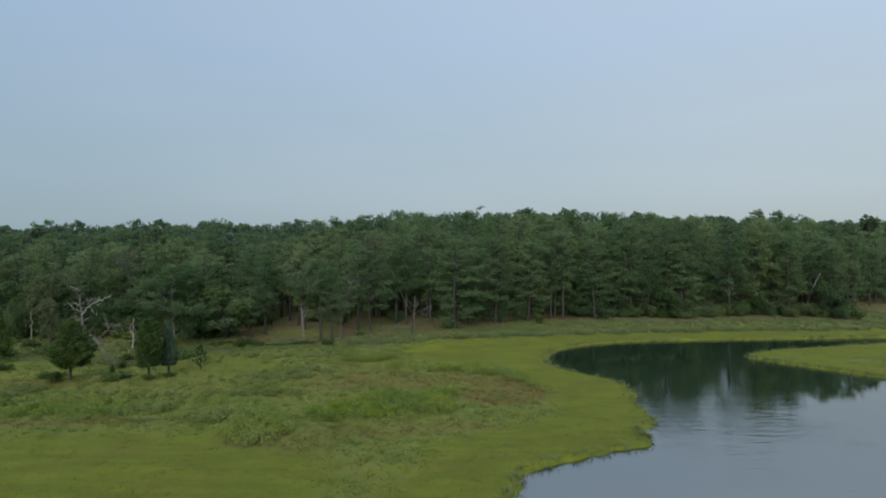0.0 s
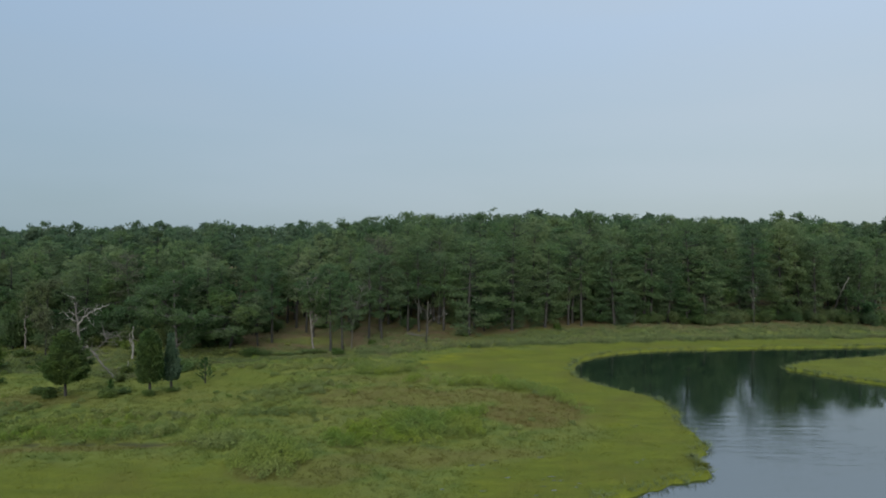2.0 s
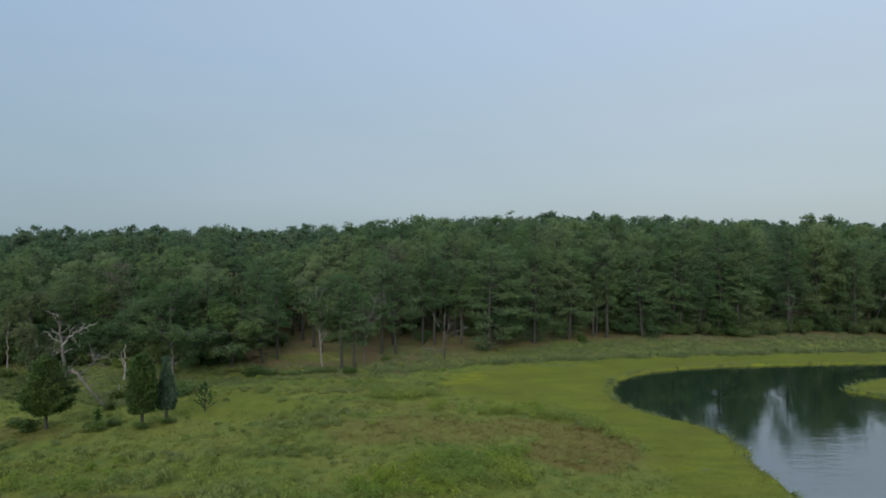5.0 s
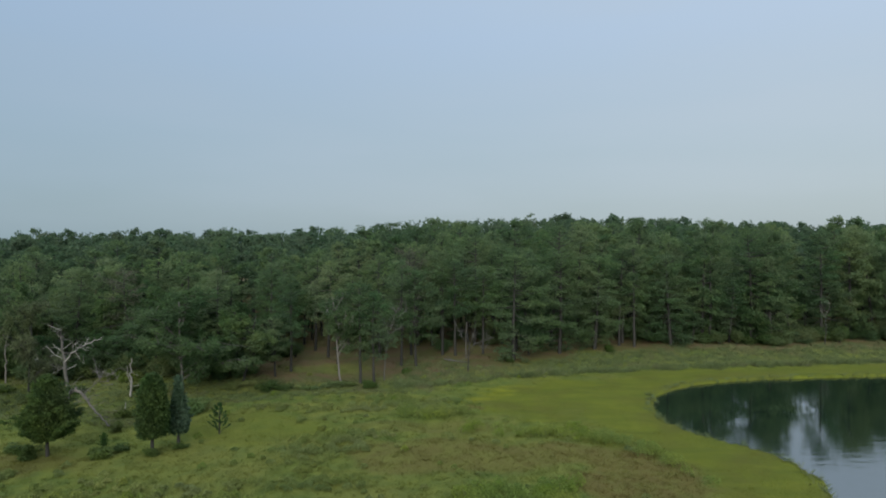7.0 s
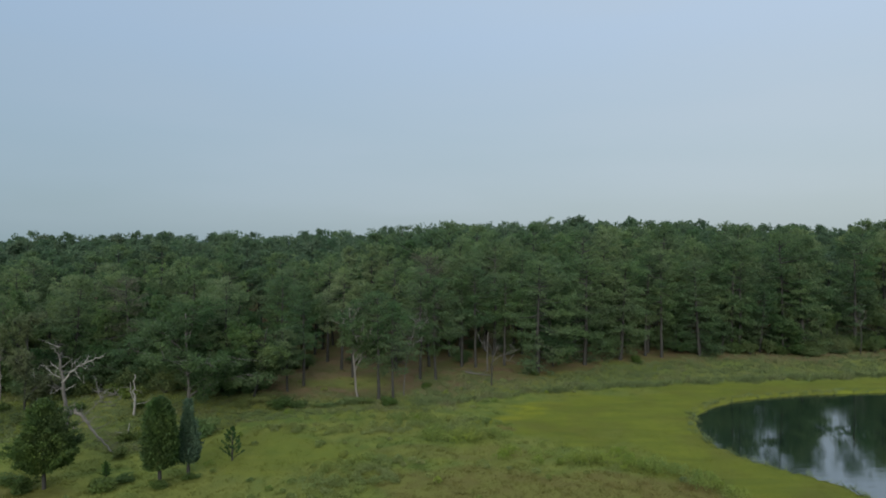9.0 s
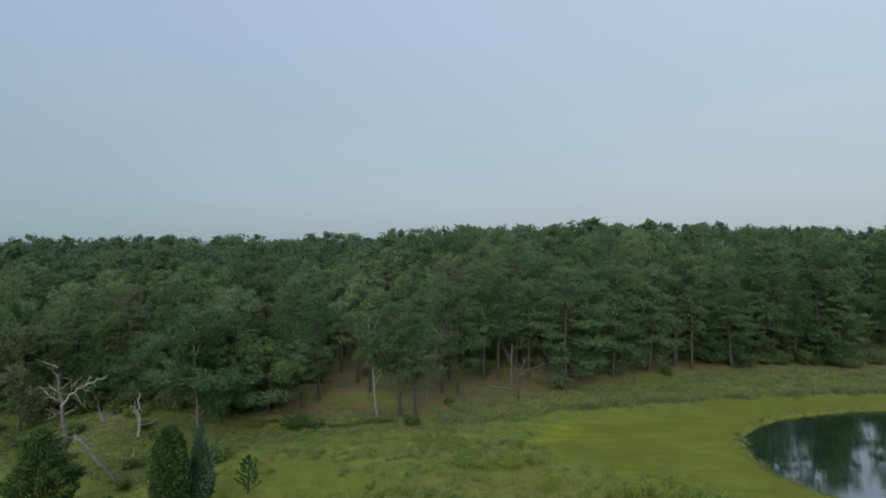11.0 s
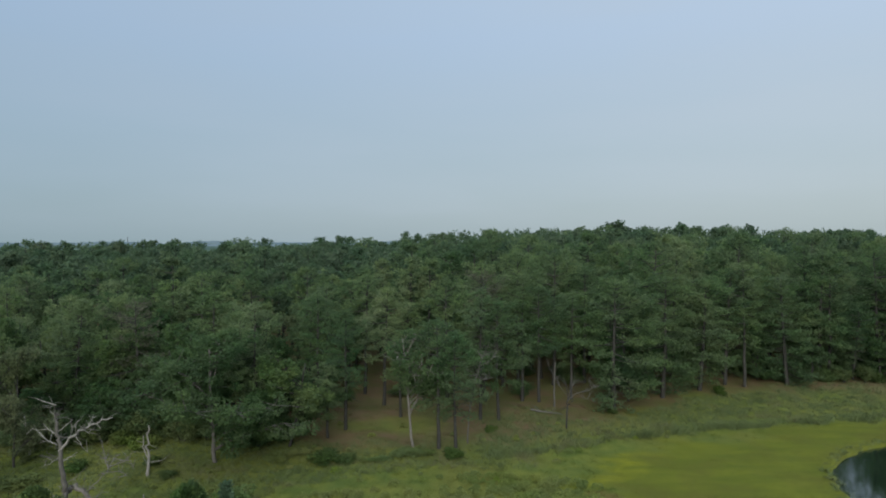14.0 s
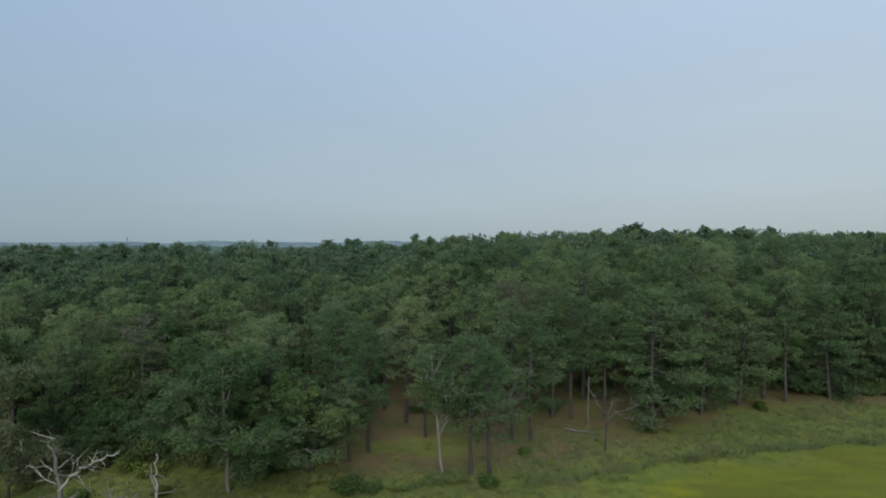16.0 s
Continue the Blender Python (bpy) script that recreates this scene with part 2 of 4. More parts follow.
class Build:
    """Collects vertices and faces in arrays."""

    def __init__(self):
        self.v, self.f, self.count = [], [], 0

    def add(self, verts, faces):
        self.v.append(np.asarray(verts, float))
        self.f.extend((np.asarray(faces, int) + self.count).tolist())
        self.count += len(verts)

    def tube(self, pts, r0, r1, sides=6, power=1.0):
        pts = np.asarray(pts, float)
        n = len(pts)
        tan = np.gradient(pts, axis=0)
        tan /= np.linalg.norm(tan, axis=1)[:, None] + 1e-9
        ref = np.array([0.31, 0.95, 0.05]) if abs(tan[:, 2]).mean() > 0.6 else np.array([0.05, 0.1, 1.0])
        a = np.cross(tan, ref)
        a /= np.linalg.norm(a, axis=1)[:, None] + 1e-9
        b = np.cross(tan, a)
        rad = r1 + (r0 - r1) * (1 - np.linspace(0, 1, n)) ** power
        ang = np.linspace(0, 2 * np.pi, sides, endpoint=False)
        ring = pts[:, None, :] + rad[:, None, None] * (np.cos(ang)[None, :, None] * a[:, None, :] + np.sin(ang)[None, :, None] * b[:, None, :])
        i, j = np.meshgrid(np.arange(n - 1), np.arange(sides), indexing="ij")
        i, j = i.ravel(), j.ravel()
        k = (j + 1) % sides
        q = np.stack([i * sides + j, i * sides + k, (i + 1) * sides + k, (i + 1) * sides + j], 1)
        self.add(ring.reshape(-1, 3), q)
        self.f.append([self.count - sides + s for s in range(sides)])

    def leaves(self, centres, size, rng, out, wide=0.5, loose=0.7):
        """One three-cornered spray of leaves for each centre, turned towards out."""
        c = np.asarray(centres, float)
        n = len(c)
        nor = out + rng.normal(size=(n, 3)) * loose
        nor[:, 2] += 0.3
        nor /= np.linalg.norm(nor, axis=1)[:, None] + 1e-9
        t = np.cross(nor, rng.normal(size=(n, 3)))
        t /= np.linalg.norm(t, axis=1)[:, None] + 1e-9
        s = np.cross(nor, t)
        h = (size * rng.uniform(0.6, 1.4, n))[:, None]
        w = h * wide * rng.uniform(0.7, 1.3, n)[:, None]
        p = np.stack([c - t * h * 0.6, c + t * h * 0.4 + s * w, c + t * h * 0.6 - s * w], 1).reshape(-1, 3)
        self.add(p, np.arange(n)[:, None] * 3 + np.array([0, 1, 2]))

    def needles(self, centres, size, rng, out, wide=0.42, up=0.5, wild=0.0):
        """One three-cornered tuft of needles for each centre, spreading outwards."""
        c = np.asarray(centres, float)
        n = len(c)
        t = out * (0.55 + 0.4 * wild) + rng.normal(size=(n, 3)) * (0.75 - 0.2 * wild)
        t[:, 2] += up * 0.35
        t /= np.linalg.norm(t, axis=1)[:, None] + 1e-9
        s = np.cross(t, out + rng.normal(size=(n, 3)) * (0.45 + 1.3 * wild) + np.array([0, 0, 0.35]))
        s /= np.linalg.norm(s, axis=1)[:, None] + 1e-9
        h = (size * rng.uniform(0.6, 1.35, n))[:, None]
        w = h * wide * rng.uniform(0.7, 1.3, n)[:, None]
        p = np.stack([c - t * h * 0.35, c + t * h * 0.55 + s * w, c + t * h * 0.65 - s * w], 1).reshape(-1, 3)
        self.add(p, np.arange(n)[:, None] * 3 + np.array([0, 1, 2]))

    def mesh(self, name, material, smooth=False):
        me = bpy.data.meshes.new(name)
        me.from_pydata(np.concatenate(self.v).tolist(), [], self.f)
        me.materials.append(material)
        if smooth:
            me.polygons.foreach_set("use_smooth", [True] * len(me.polygons))
        me.update()
        return me


def part(name, data, parent, label=""):
    ob = new(name, data)
    ob.parent = parent
    return tagged(ob, label) if label else ob


def bend(p0, p1, n, wob, rng, sag=0.0):
    t = np.linspace(0, 1, n)[:, None]
    p = np.asarray(p0, float) * (1 - t) + np.asarray(p1, float) * t
    w = rng.normal(size=(n, 3)) * wob
    w[0] = 0
    p = p + np.cumsum(w, 0) * 0.6
    p[:, 2] += sag * np.sin(np.pi * t[:, 0])
    return p


# ---- plan of the land ----
SHORE = [(3.0, 12), (3.4, 31.8), (4.3, 34.2), (5.0, 35.9), (7.1, 37.1), (10.1, 38.6), (13.3, 40.2), (12.9, 41.9), (15.4, 46.2), (15.1, 50.6),
         (16.4, 54.6), (15.6, 59.2), (12.6, 62.4), (11.1, 66.0), (11.4, 70.8), (13.3, 76.0), (18.2, 80.6), (26.0, 83.2), (34.3, 84.2), (46.1, 85.0),
         (60, 86.5), (90, 89), (170, 92), (170, -70), (-8, -70), (-4, -20)]
ISLET = [(33.2, 71.6), (38.1, 75.1), (45.3, 77.2), (56, 81.1), (85, 84), (170, 87), (170, 45), (80, 46), (55, 52), (41.3, 59.7), (38.7, 64), (35.8, 67.6)]
FRONT_X = [-130, -60, -48, -37, -32, -26, -18, -10, -4, 1.5, 8.5, 14, 18, 21, 32, 47, 57, 62, 70, 85, 110, 160]
FRONT_Y = [74, 82, 84, 82.5, 80, 88, 92, 92, 92, 93, 99, 103.5, 104.5, 101, 102, 103.5, 105, 101, 110, 122, 138, 150]

REED_X = [-130, -60, -30, -12, -3, 6.5, 15, 27, 46, 62, 100, 160]
REED_Y = [60, 66, 72, 77, 81, 84.5, 86.7, 88.2, 90.5, 91.5, 97, 104]
LITTER_X = [-130, -60, -48, -37, -32, -26, -18, -10, -4, 1.5, 8.5, 18, 160]
LITTER_Y = [76, 82, 86, 84, 81.5, 81.2, 81, 82, 85.5, 89, 93, 97.5, 149]


def rounded(poly, cuts=2):
    p = np.array(poly, float)
    for _ in range(cuts):
        q = np.roll(p, -1, 0)
        p = np.stack([p * 0.78 + q * 0.22, p * 0.22 + q * 0.78], 1).reshape(-1, 2)
    return p


def signed(poly, x, y):
    """Distance to the outline, positive inside."""
    x, y = np.asarray(x, float), np.asarray(y, float)
    best, inside = np.full(x.shape, 1e9), np.zeros(x.shape, bool)
    for a, b in zip(poly, np.roll(poly, -1, 0)):
        ex, ey = b - a
        t = np.clip(((x - a[0]) * ex + (y - a[1]) * ey) / (ex * ex + ey * ey + 1e-12), 0, 1)
        best = np.minimum(best, np.hypot(x - a[0] - t * ex, y - a[1] - t * ey))
        cross = (a[1] > y) != (b[1] > y)
        inside ^= cross & (x < (b[0] - a[0]) * (y - a[1]) / (b[1] - a[1] + 1e-12) + a[0])
    return np.where(inside, best, -best)


SHORE_LINE, ISLET_LINE = rounded(SHORE), rounded(ISLET)


def waves(x, y, seed, scale):
    """Smooth noise from a few sine waves, about -1 to 1."""
    r = np.random.default_rng(seed)
    z = np.zeros(np.shape(x))
    for k in range(7):
        a, f, p = r.uniform(0, 2 * np.pi), r.uniform(0.6, 1.9) / scale, r.uniform(0, 6.28)
        z = z + np.sin((x * np.cos(a) + y * np.sin(a)) * f * 2 * np.pi + p)
    return z / 3.7


def land(x, y):
    """Distance from the water's edge, positive on land."""
    d = np.maximum(-signed(SHORE_LINE, x, y), signed(ISLET_LINE, x, y))
    return d + 0.22 * waves(x, y, 5, 2.3) + 0.12 * waves(x, y, 6, 0.8)


def sstep(a, b, v):
    t = np.clip((v - a) / (b - a), 0, 1)
    return t * t * (3 - 2 * t)


def front(x):
    return np.interp(x, FRONT_X, FRONT_Y) + 1.1 * sstep(5, 12, x) * (np.sin(x * 0.62) * 0.6 + np.sin(x * 0.27 + 1.0) + 0.5 * np.sin(x * 1.3))


def mud_shade_cut(x, y):
    """A shallow muddy cut at the foot of the shrub bank, broken here and there; also masks painted shade."""
    bank = np.exp(-((y - 45.2 - 0.10 * (x + 24) - 0.5 * waves(x, y, 9, 6.0)) / 0.5) ** 2) * sstep(-34, -31, x) * (1 - sstep(-16.5, -14.5, x))
    foot = np.exp(-((y - 44.7 - 0.06 * (x + 5) - 0.3 * waves(x, y, 9, 6.0)) / 0.4) ** 2) * sstep(-10.5, -9, x) * (1 - sstep(-2.5, -0.5, x))
    lobe = np.exp(-((y - 39.3 - 0.3 * waves(x, y, 9, 4.0)) / 0.4) ** 2) * sstep(-13.5, -12.5, x) * (1 - sstep(-10.5, -9.5, x))
    return np.maximum(bank, 0.7 * np.maximum(foot, lobe)) * sstep(-0.9, 0.3, waves(x, y, 10, 3.0))


def height(x, y, d=None):
    x, y = np.asarray(x, float), np.asarray(y, float)
    d = land(x, y) if d is None else d
    marsh = -0.7 + 0.98 * sstep(-0.7, 0.25, d) + 0.10 * waves(x, y, 7, 9.0) * sstep(0.5, 3, d)
    into = y - front(x)
    rise = 0.75 * sstep(-14, 2, into) + 3.6 * sstep(5, 75, into) + 2.0 * sstep(80, 400, into)
    return marsh - 0.12 * mud_shade_cut(x, y) + rise * sstep(1, 8, d) + 0.12 * waves(x, y, 8, 14.0) * sstep(-8, 6, into)


def blob(x, y, cx, cy, rx, ry, turn=0.0):
    c, s = math.cos(radians(turn)), math.sin(radians(turn))
    u, v = (x - cx) * c + (y - cy) * s, -(x - cx) * s + (y - cy) * c
    r = np.hypot(u / rx, v / ry) + 0.20 * waves(x, y, 11, 6.0) + 0.10 * waves(x, y, 12, 1.8)
    return 1 - sstep(0.75, 1.15, r)


def zones(x, y, d):
    into = y - front(x)
    lime = 1 - sstep(5.5, 8.5, d + 1.2 * waves(x, y, 13, 8.0))
    lime = np.maximum(lime, blob(x, y, -20, 33, 16, 9.5, -6))
    lime = np.maximum(lime, blob(x, y, 5, 75, 11.5, 7.0, 32))
    lime = np.maximum(lime, 0.6 * blob(x, y, -22, 65, 7, 4.5, 0))
    lime = lime * (1 - sstep(-0.6, 0.7, y - np.interp(x, REED_X, REED_Y) + 0.5 * waves(x, y, 16, 4.0)))
    brown = np.maximum(0.75 * blob(x, y, -7.5, 58.2, 6.2, 3.8, -4), 0.8 * blob(x, y, 0, 58.4, 5.5, 2.4, -4))
    brown = np.maximum(brown, blob(x, y, 5.0, 54.0, 4.2, 5.6, -15))
    brown = np.maximum(brown, 0.6 * blob(x, y, -10, 40.2, 4.2, 2.0, 0))
    brown = np.maximum(brown, 0.55 * blob(x, y, -3.0, 42.6, 7, 1.6, 8))
    brown = np.maximum(brown, blob(x, y, -5.0, 70.9, 1.6, 1.0, 0))
    brown = np.maximum(brown, 0.45 * blob(x, y, -9, 65, 6, 1.6, -4))
    brown = np.maximum(brown, 0.6 * blob(x, y, -37, 56, 7, 2.4, 0))
    brown = np.maximum(brown, 0.8 * blob(x, y, -25, 44.3, 8.5, 0.7, 7))
    brown = brown * sstep(3.0, 6.0, d)
    edge = np.where(x < 10, y - np.interp(x, LITTER_X, LITTER_Y), into)
    litter = sstep(np.where(x < 10, -2.5, -7.5), np.where(x < 10, 1.5, -2.0), edge + 1.3 * waves(x, y, 14, 7.0)) * sstep(1, 6, d)
    litter = litter * (1 - 0.6 * blob(x, y, -19.0, 86.0, 4.6, 2.2, 4))
    return brown, lime * (1 - brown), litter


def gold_patch(x, y):
    """Where the cordgrass turns yellow."""
    return np.maximum(blob(x, y, -5.0, 76.0, 5.5, 3.4, 30), 0.35 * blob(x, y, 3.0, 81.5, 5.5, 2.2, 22))


def paint_zones(me, x, y, d):
    r, g, b = zones(x, y, d)
    at = me.attributes.new("zone", "FLOAT_COLOR", "POINT")
    at.data.foreach_set("color", np.stack([r, g, b, gold_patch(x, y) * g], 1).ravel())


def spaced(lo, hi, step, far, grow=1.35):
    inner = np.arange(lo, hi + step / 2, step)
    tail, s, p = [], step, hi
    while p < far:
        s *= grow
        p += s
        tail.append(p)
    tail = np.array(tail)
    return np.concatenate([lo - (tail - hi)[::-1], inner, tail])


def make_ground():
    gx, gy = spaced(-56, 66, 0.5, 4300), spaced(26, 104, 0.4, 4300)
    x, y = [a.ravel() for a in np.meshgrid(gx, gy, indexing="ij")]
    d = land(x, y)
    z = height(x, y, d)
    nx, ny = len(gx), len(gy)
    i, j = [a.ravel() for a in np.meshgrid(np.arange(nx - 1), np.arange(ny - 1), indexing="ij")]
    q = np.stack([i * ny + j, (i + 1) * ny + j, (i + 1) * ny + j + 1, i * ny + j + 1], 1)
    me = bpy.data.meshes.new("ground")
    me.from_pydata(np.stack([x, y, z], 1).tolist(), [], q.tolist())
    me.polygons.foreach_set("use_smooth", [True] * len(me.polygons))
    me.materials.append(MAT_GROUND)
    paint_zones(me, x, y, d)
    me.attributes.new("mud_shade", "FLOAT", "POINT").data.foreach_set("value", mud_shade_cut(x, y))
    tagged(new("ground", me), "green and brown salt marsh meadow rising to pine woods", "ground", kind="structure")


make_ground()


def make_water():
    b = Build()
    gx, gy = np.linspace(-30, 172, 60), np.linspace(-75, 95, 50)
    x, y = [a.ravel() for a in np.meshgrid(gx, gy, indexing="ij")]
    n = len(gy)
    i, j = [a.ravel() for a in np.meshgrid(np.arange(len(gx) - 1), np.arange(n - 1), indexing="ij")]
    b.add(np.stack([x, y, np.zeros_like(x)], 1), np.stack([i * n + j, (i + 1) * n + j, (i + 1) * n + j + 1, i * n + j + 1], 1))
    tagged(new("water", b.mesh("water", MAT_WATER, True)), "dark still tidal creek reflecting trees and sky", "water", kind="structure")


make_water()


def make_ridges():
    for name, y0, tall, seed, lean in (("backdrop", 330, 12.5, 33, 0.8), ("backdrop", 700, 13.5, 34, 1.0), ("backdrop", 1500, 16.5, 31, 4.5), ("backdrop", 2700, 26, 32, 4.5)):
        x = np.linspace(-2600, 2600, 1500)
        top = tall + lean * waves(x, x * 0, seed, 520) + 2.2 * waves(x, x * 0, seed + 4, 60) + 1.3 * waves(x, x * 0, seed + 5, 21) + 0.9 * waves(x, x * 0, seed + 6, 9)
        rows = [(0, 0 * top), (12, top * 0.75), (30, top), (220, top * 0.9), (360, 0 * top)]
        v = np.concatenate([np.stack([x, np.full_like(x, y0 + dy) + 12 * waves(x, x * 0, seed + 2, 130), z], 1) for dy, z in rows])
        n = len(x)
        r, c = [a.ravel() for a in np.meshgrid(np.arange(len(rows) - 1), np.arange(n - 1), indexing="ij")]
        b = Build()
        b.add(v, np.stack([r * n + c, r * n + c + 1, (r + 1) * n + c + 1, (r + 1) * n + c], 1))
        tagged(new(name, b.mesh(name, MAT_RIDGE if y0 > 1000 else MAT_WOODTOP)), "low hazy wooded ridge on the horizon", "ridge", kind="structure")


make_ridges()

# ---- trees ----


def pine_arrays(seed, tall, leaves, size, bare=0.38, wide=2.3, limbs=42, sides=6):
    """A pitch pine: bent trunk, uneven limbs with side twigs, small flat tufts of needles on them, a rounded top."""
    r = np.random.default_rng(seed)
    wood, green = Build(), Build()
    top = np.array([r.normal() * 0.4, r.normal() * 0.4, tall * 0.95])
    spine = bend((0, 0, -0.3), top, 9, 0.08, r)
    wood.tube(spine, 0.12 + tall * 0.006, 0.03, sides)
    tufts = []
    turn, heavy = r.uniform(0, 6.28), r.uniform(0, 6.28)
    for k in range(limbs):
        v = (k + r.uniform(0, 0.9)) / limbs
        u = bare + (0.98 - bare) * v ** 0.9
        p0 = np.array([np.interp(u, np.linspace(0, 1, 9), spine[:, a]) for a in range(3)])
        turn += 2.4 + r.normal() * 0.5
        shape = min(1.0, 0.62 + 1.1 * v) * math.sqrt(max(0.0, 1 - v ** 2.7))
        ln = wide * (0.22 + 0.92 * shape) * r.uniform(0.55, 1.25) * (1 + 0.2 * math.cos(turn - heavy))
        rise = ln * (-0.42 + 1.0 * v + r.uniform(-0.22, 0.28))
        away = np.array([math.cos(turn), math.sin(turn), 0.0])
        limb = bend(p0, p0 + away * ln + np.array([0, 0, rise]), 5, 0.05, r, -0.09 * ln)
        wood.tube(limb, 0.03 + 0.014 * ln, 0.010, 3)
        if r.random() < 0.14 and v < 0.25:
            continue
        across = np.array([-away[1], away[0], 0.0])
        many = max(3, int(ln * 2.4))
        for j, q in enumerate(np.linspace(0.32, 1.0, many)):
            c = np.array([np.interp(q, np.linspace(0, 1, 5), limb[:, a]) for a in range(3)])
            tufts.append((c + r.normal(size=3) * 0.08 + np.array([0, 0, 0.08]), r.uniform(0.20, 0.34)))
            side = ln * (0.40 - 0.22 * q) * r.uniform(0.6, 1.3) + 0.18
            for w in (-1, 1):
                e = away * side * 0.75 + across * w * side * 0.8 + np.array([0, 0, side * r.uniform(-0.45, 0.45)])
                tufts.append((c + e + r.normal(size=3) * 0.06, r.uniform(0.20, 0.36)))
                if side > 0.5:
                    tufts.append((c + e * 0.55 + r.normal(size=3) * 0.08, r.uniform(0.18, 0.30)))
    for _ in range(16):
        a, q = r.uniform(0, 6.28), math.sqrt(r.random()) * wide * 0.42
        tufts.append((top + np.array([math.cos(a) * q, math.sin(a) * q, 0.35 - q * q * 0.55 + r.normal() * 0.12]), r.uniform(0.24, 0.40)))
    weight = np.array([q[1] ** 2 for q in tufts])
    n = r.multinomial(leaves, weight / weight.sum())
    for (c, rad), m in zip(tufts, n):
        g = r.normal(size=(m, 3))
        g /= np.linalg.norm(g, axis=1)[:, None] + 1e-9
        e = g * r.uniform(0.1, 1.0, m)[:, None] ** 0.5
        e[:, 2] = np.where(e[:, 2] < 0, e[:, 2] * 0.5, e[:, 2])
        green.needles(c + e * rad * np.array([1.05, 1.05, 0.9]), size, r, g, 0.30, 0.6, 0.45)
    return wood, green


def pine_meshes(*given, needle=None, **more):
    wood, green = pine_arrays(*given, **more)
    return wood.mesh("pine_trunk", MAT_BARK, True), green.mesh("pine_crown", needle or MAT_PINE)


def oak_meshes(seed, tall, leaves, size, wide, bare, bark, leaf):
    """A broad-leaved tree: forked limbs and a loose, lobed crown."""
    r = np.random.default_rng(seed)
    wood, green = Build(), Build()
    crown = np.array([r.normal() * 0.5, r.normal() * 0.5, tall * 0.86])
    spine = bend((0, 0, -0.3), crown, 9, 0.09, r)
    wood.tube(spine, 0.05 + tall * 0.0075, 0.03, 7)
    pads = []
    limbs = 14
    for k in range(limbs):
        a = k * 2.4 + r.normal() * 0.4
        u = (k * 0.618 + 0.1) % 1
        u = 0.02 + 0.98 * u if bare < 0.2 else 0.22 + 0.78 * u
        ln = wide * r.uniform(0.65, 1.1) * math.sqrt(max(0.06, 1 - (max(0.0, u - 0.35) / 0.72) ** 2)) * (0.75 + 0.25 * min(1.0, u / 0.25))
        tip = np.array([math.cos(a) * ln, math.sin(a) * ln, tall * (bare + 0.06 + (0.88 - bare) * u)])
        start = max(0.12, bare * 0.9, tip[2] / tall / 0.9 - 0.12 - 0.22 * r.random())
        fork = np.array([np.interp(start, np.linspace(0, 1, 9), spine[:, q]) for q in range(3)])
        limb = bend(fork, tip, 6, 0.10, r, 0.25)
        wood.tube(limb, 0.02 + tall * 0.0028, 0.012, 5)
        for s in (0.42, 0.58, 0.74, 0.88, 1.0):
            c = np.array([np.interp(s, np.linspace(0, 1, 6), limb[:, q]) for q in range(3)])
            for _ in range(4):
                off = r.normal(size=3) * np.array([0.33, 0.33, 0.26]) * wide * 0.5
                pads.append((c + off, r.uniform(0.4, 1.0) * wide * 0.17))
                wood.tube(bend(c, c + off, 3, 0.03, r), 0.025, 0.01, 3)
    weight = np.array([q[1] ** 2 for q in pads])
    n = r.multinomial(leaves, weight / weight.sum())
    for (c, rad), m in zip(pads, n):
        g = r.normal(size=(m, 3))
        g /= np.linalg.norm(g, axis=1)[:, None] + 1e-9
        p = c + g * r.uniform(0.2, 1.0, m)[:, None] ** 0.5 * rad * np.array([1.05, 1.05, 0.85])
        p[:, 2] = np.maximum(p[:, 2], 0.25)
        green.leaves(p, size, r, g, 0.5, 1.0)
    return wood.mesh("oak_trunk", bark, True), green.mesh("oak_crown", leaf)


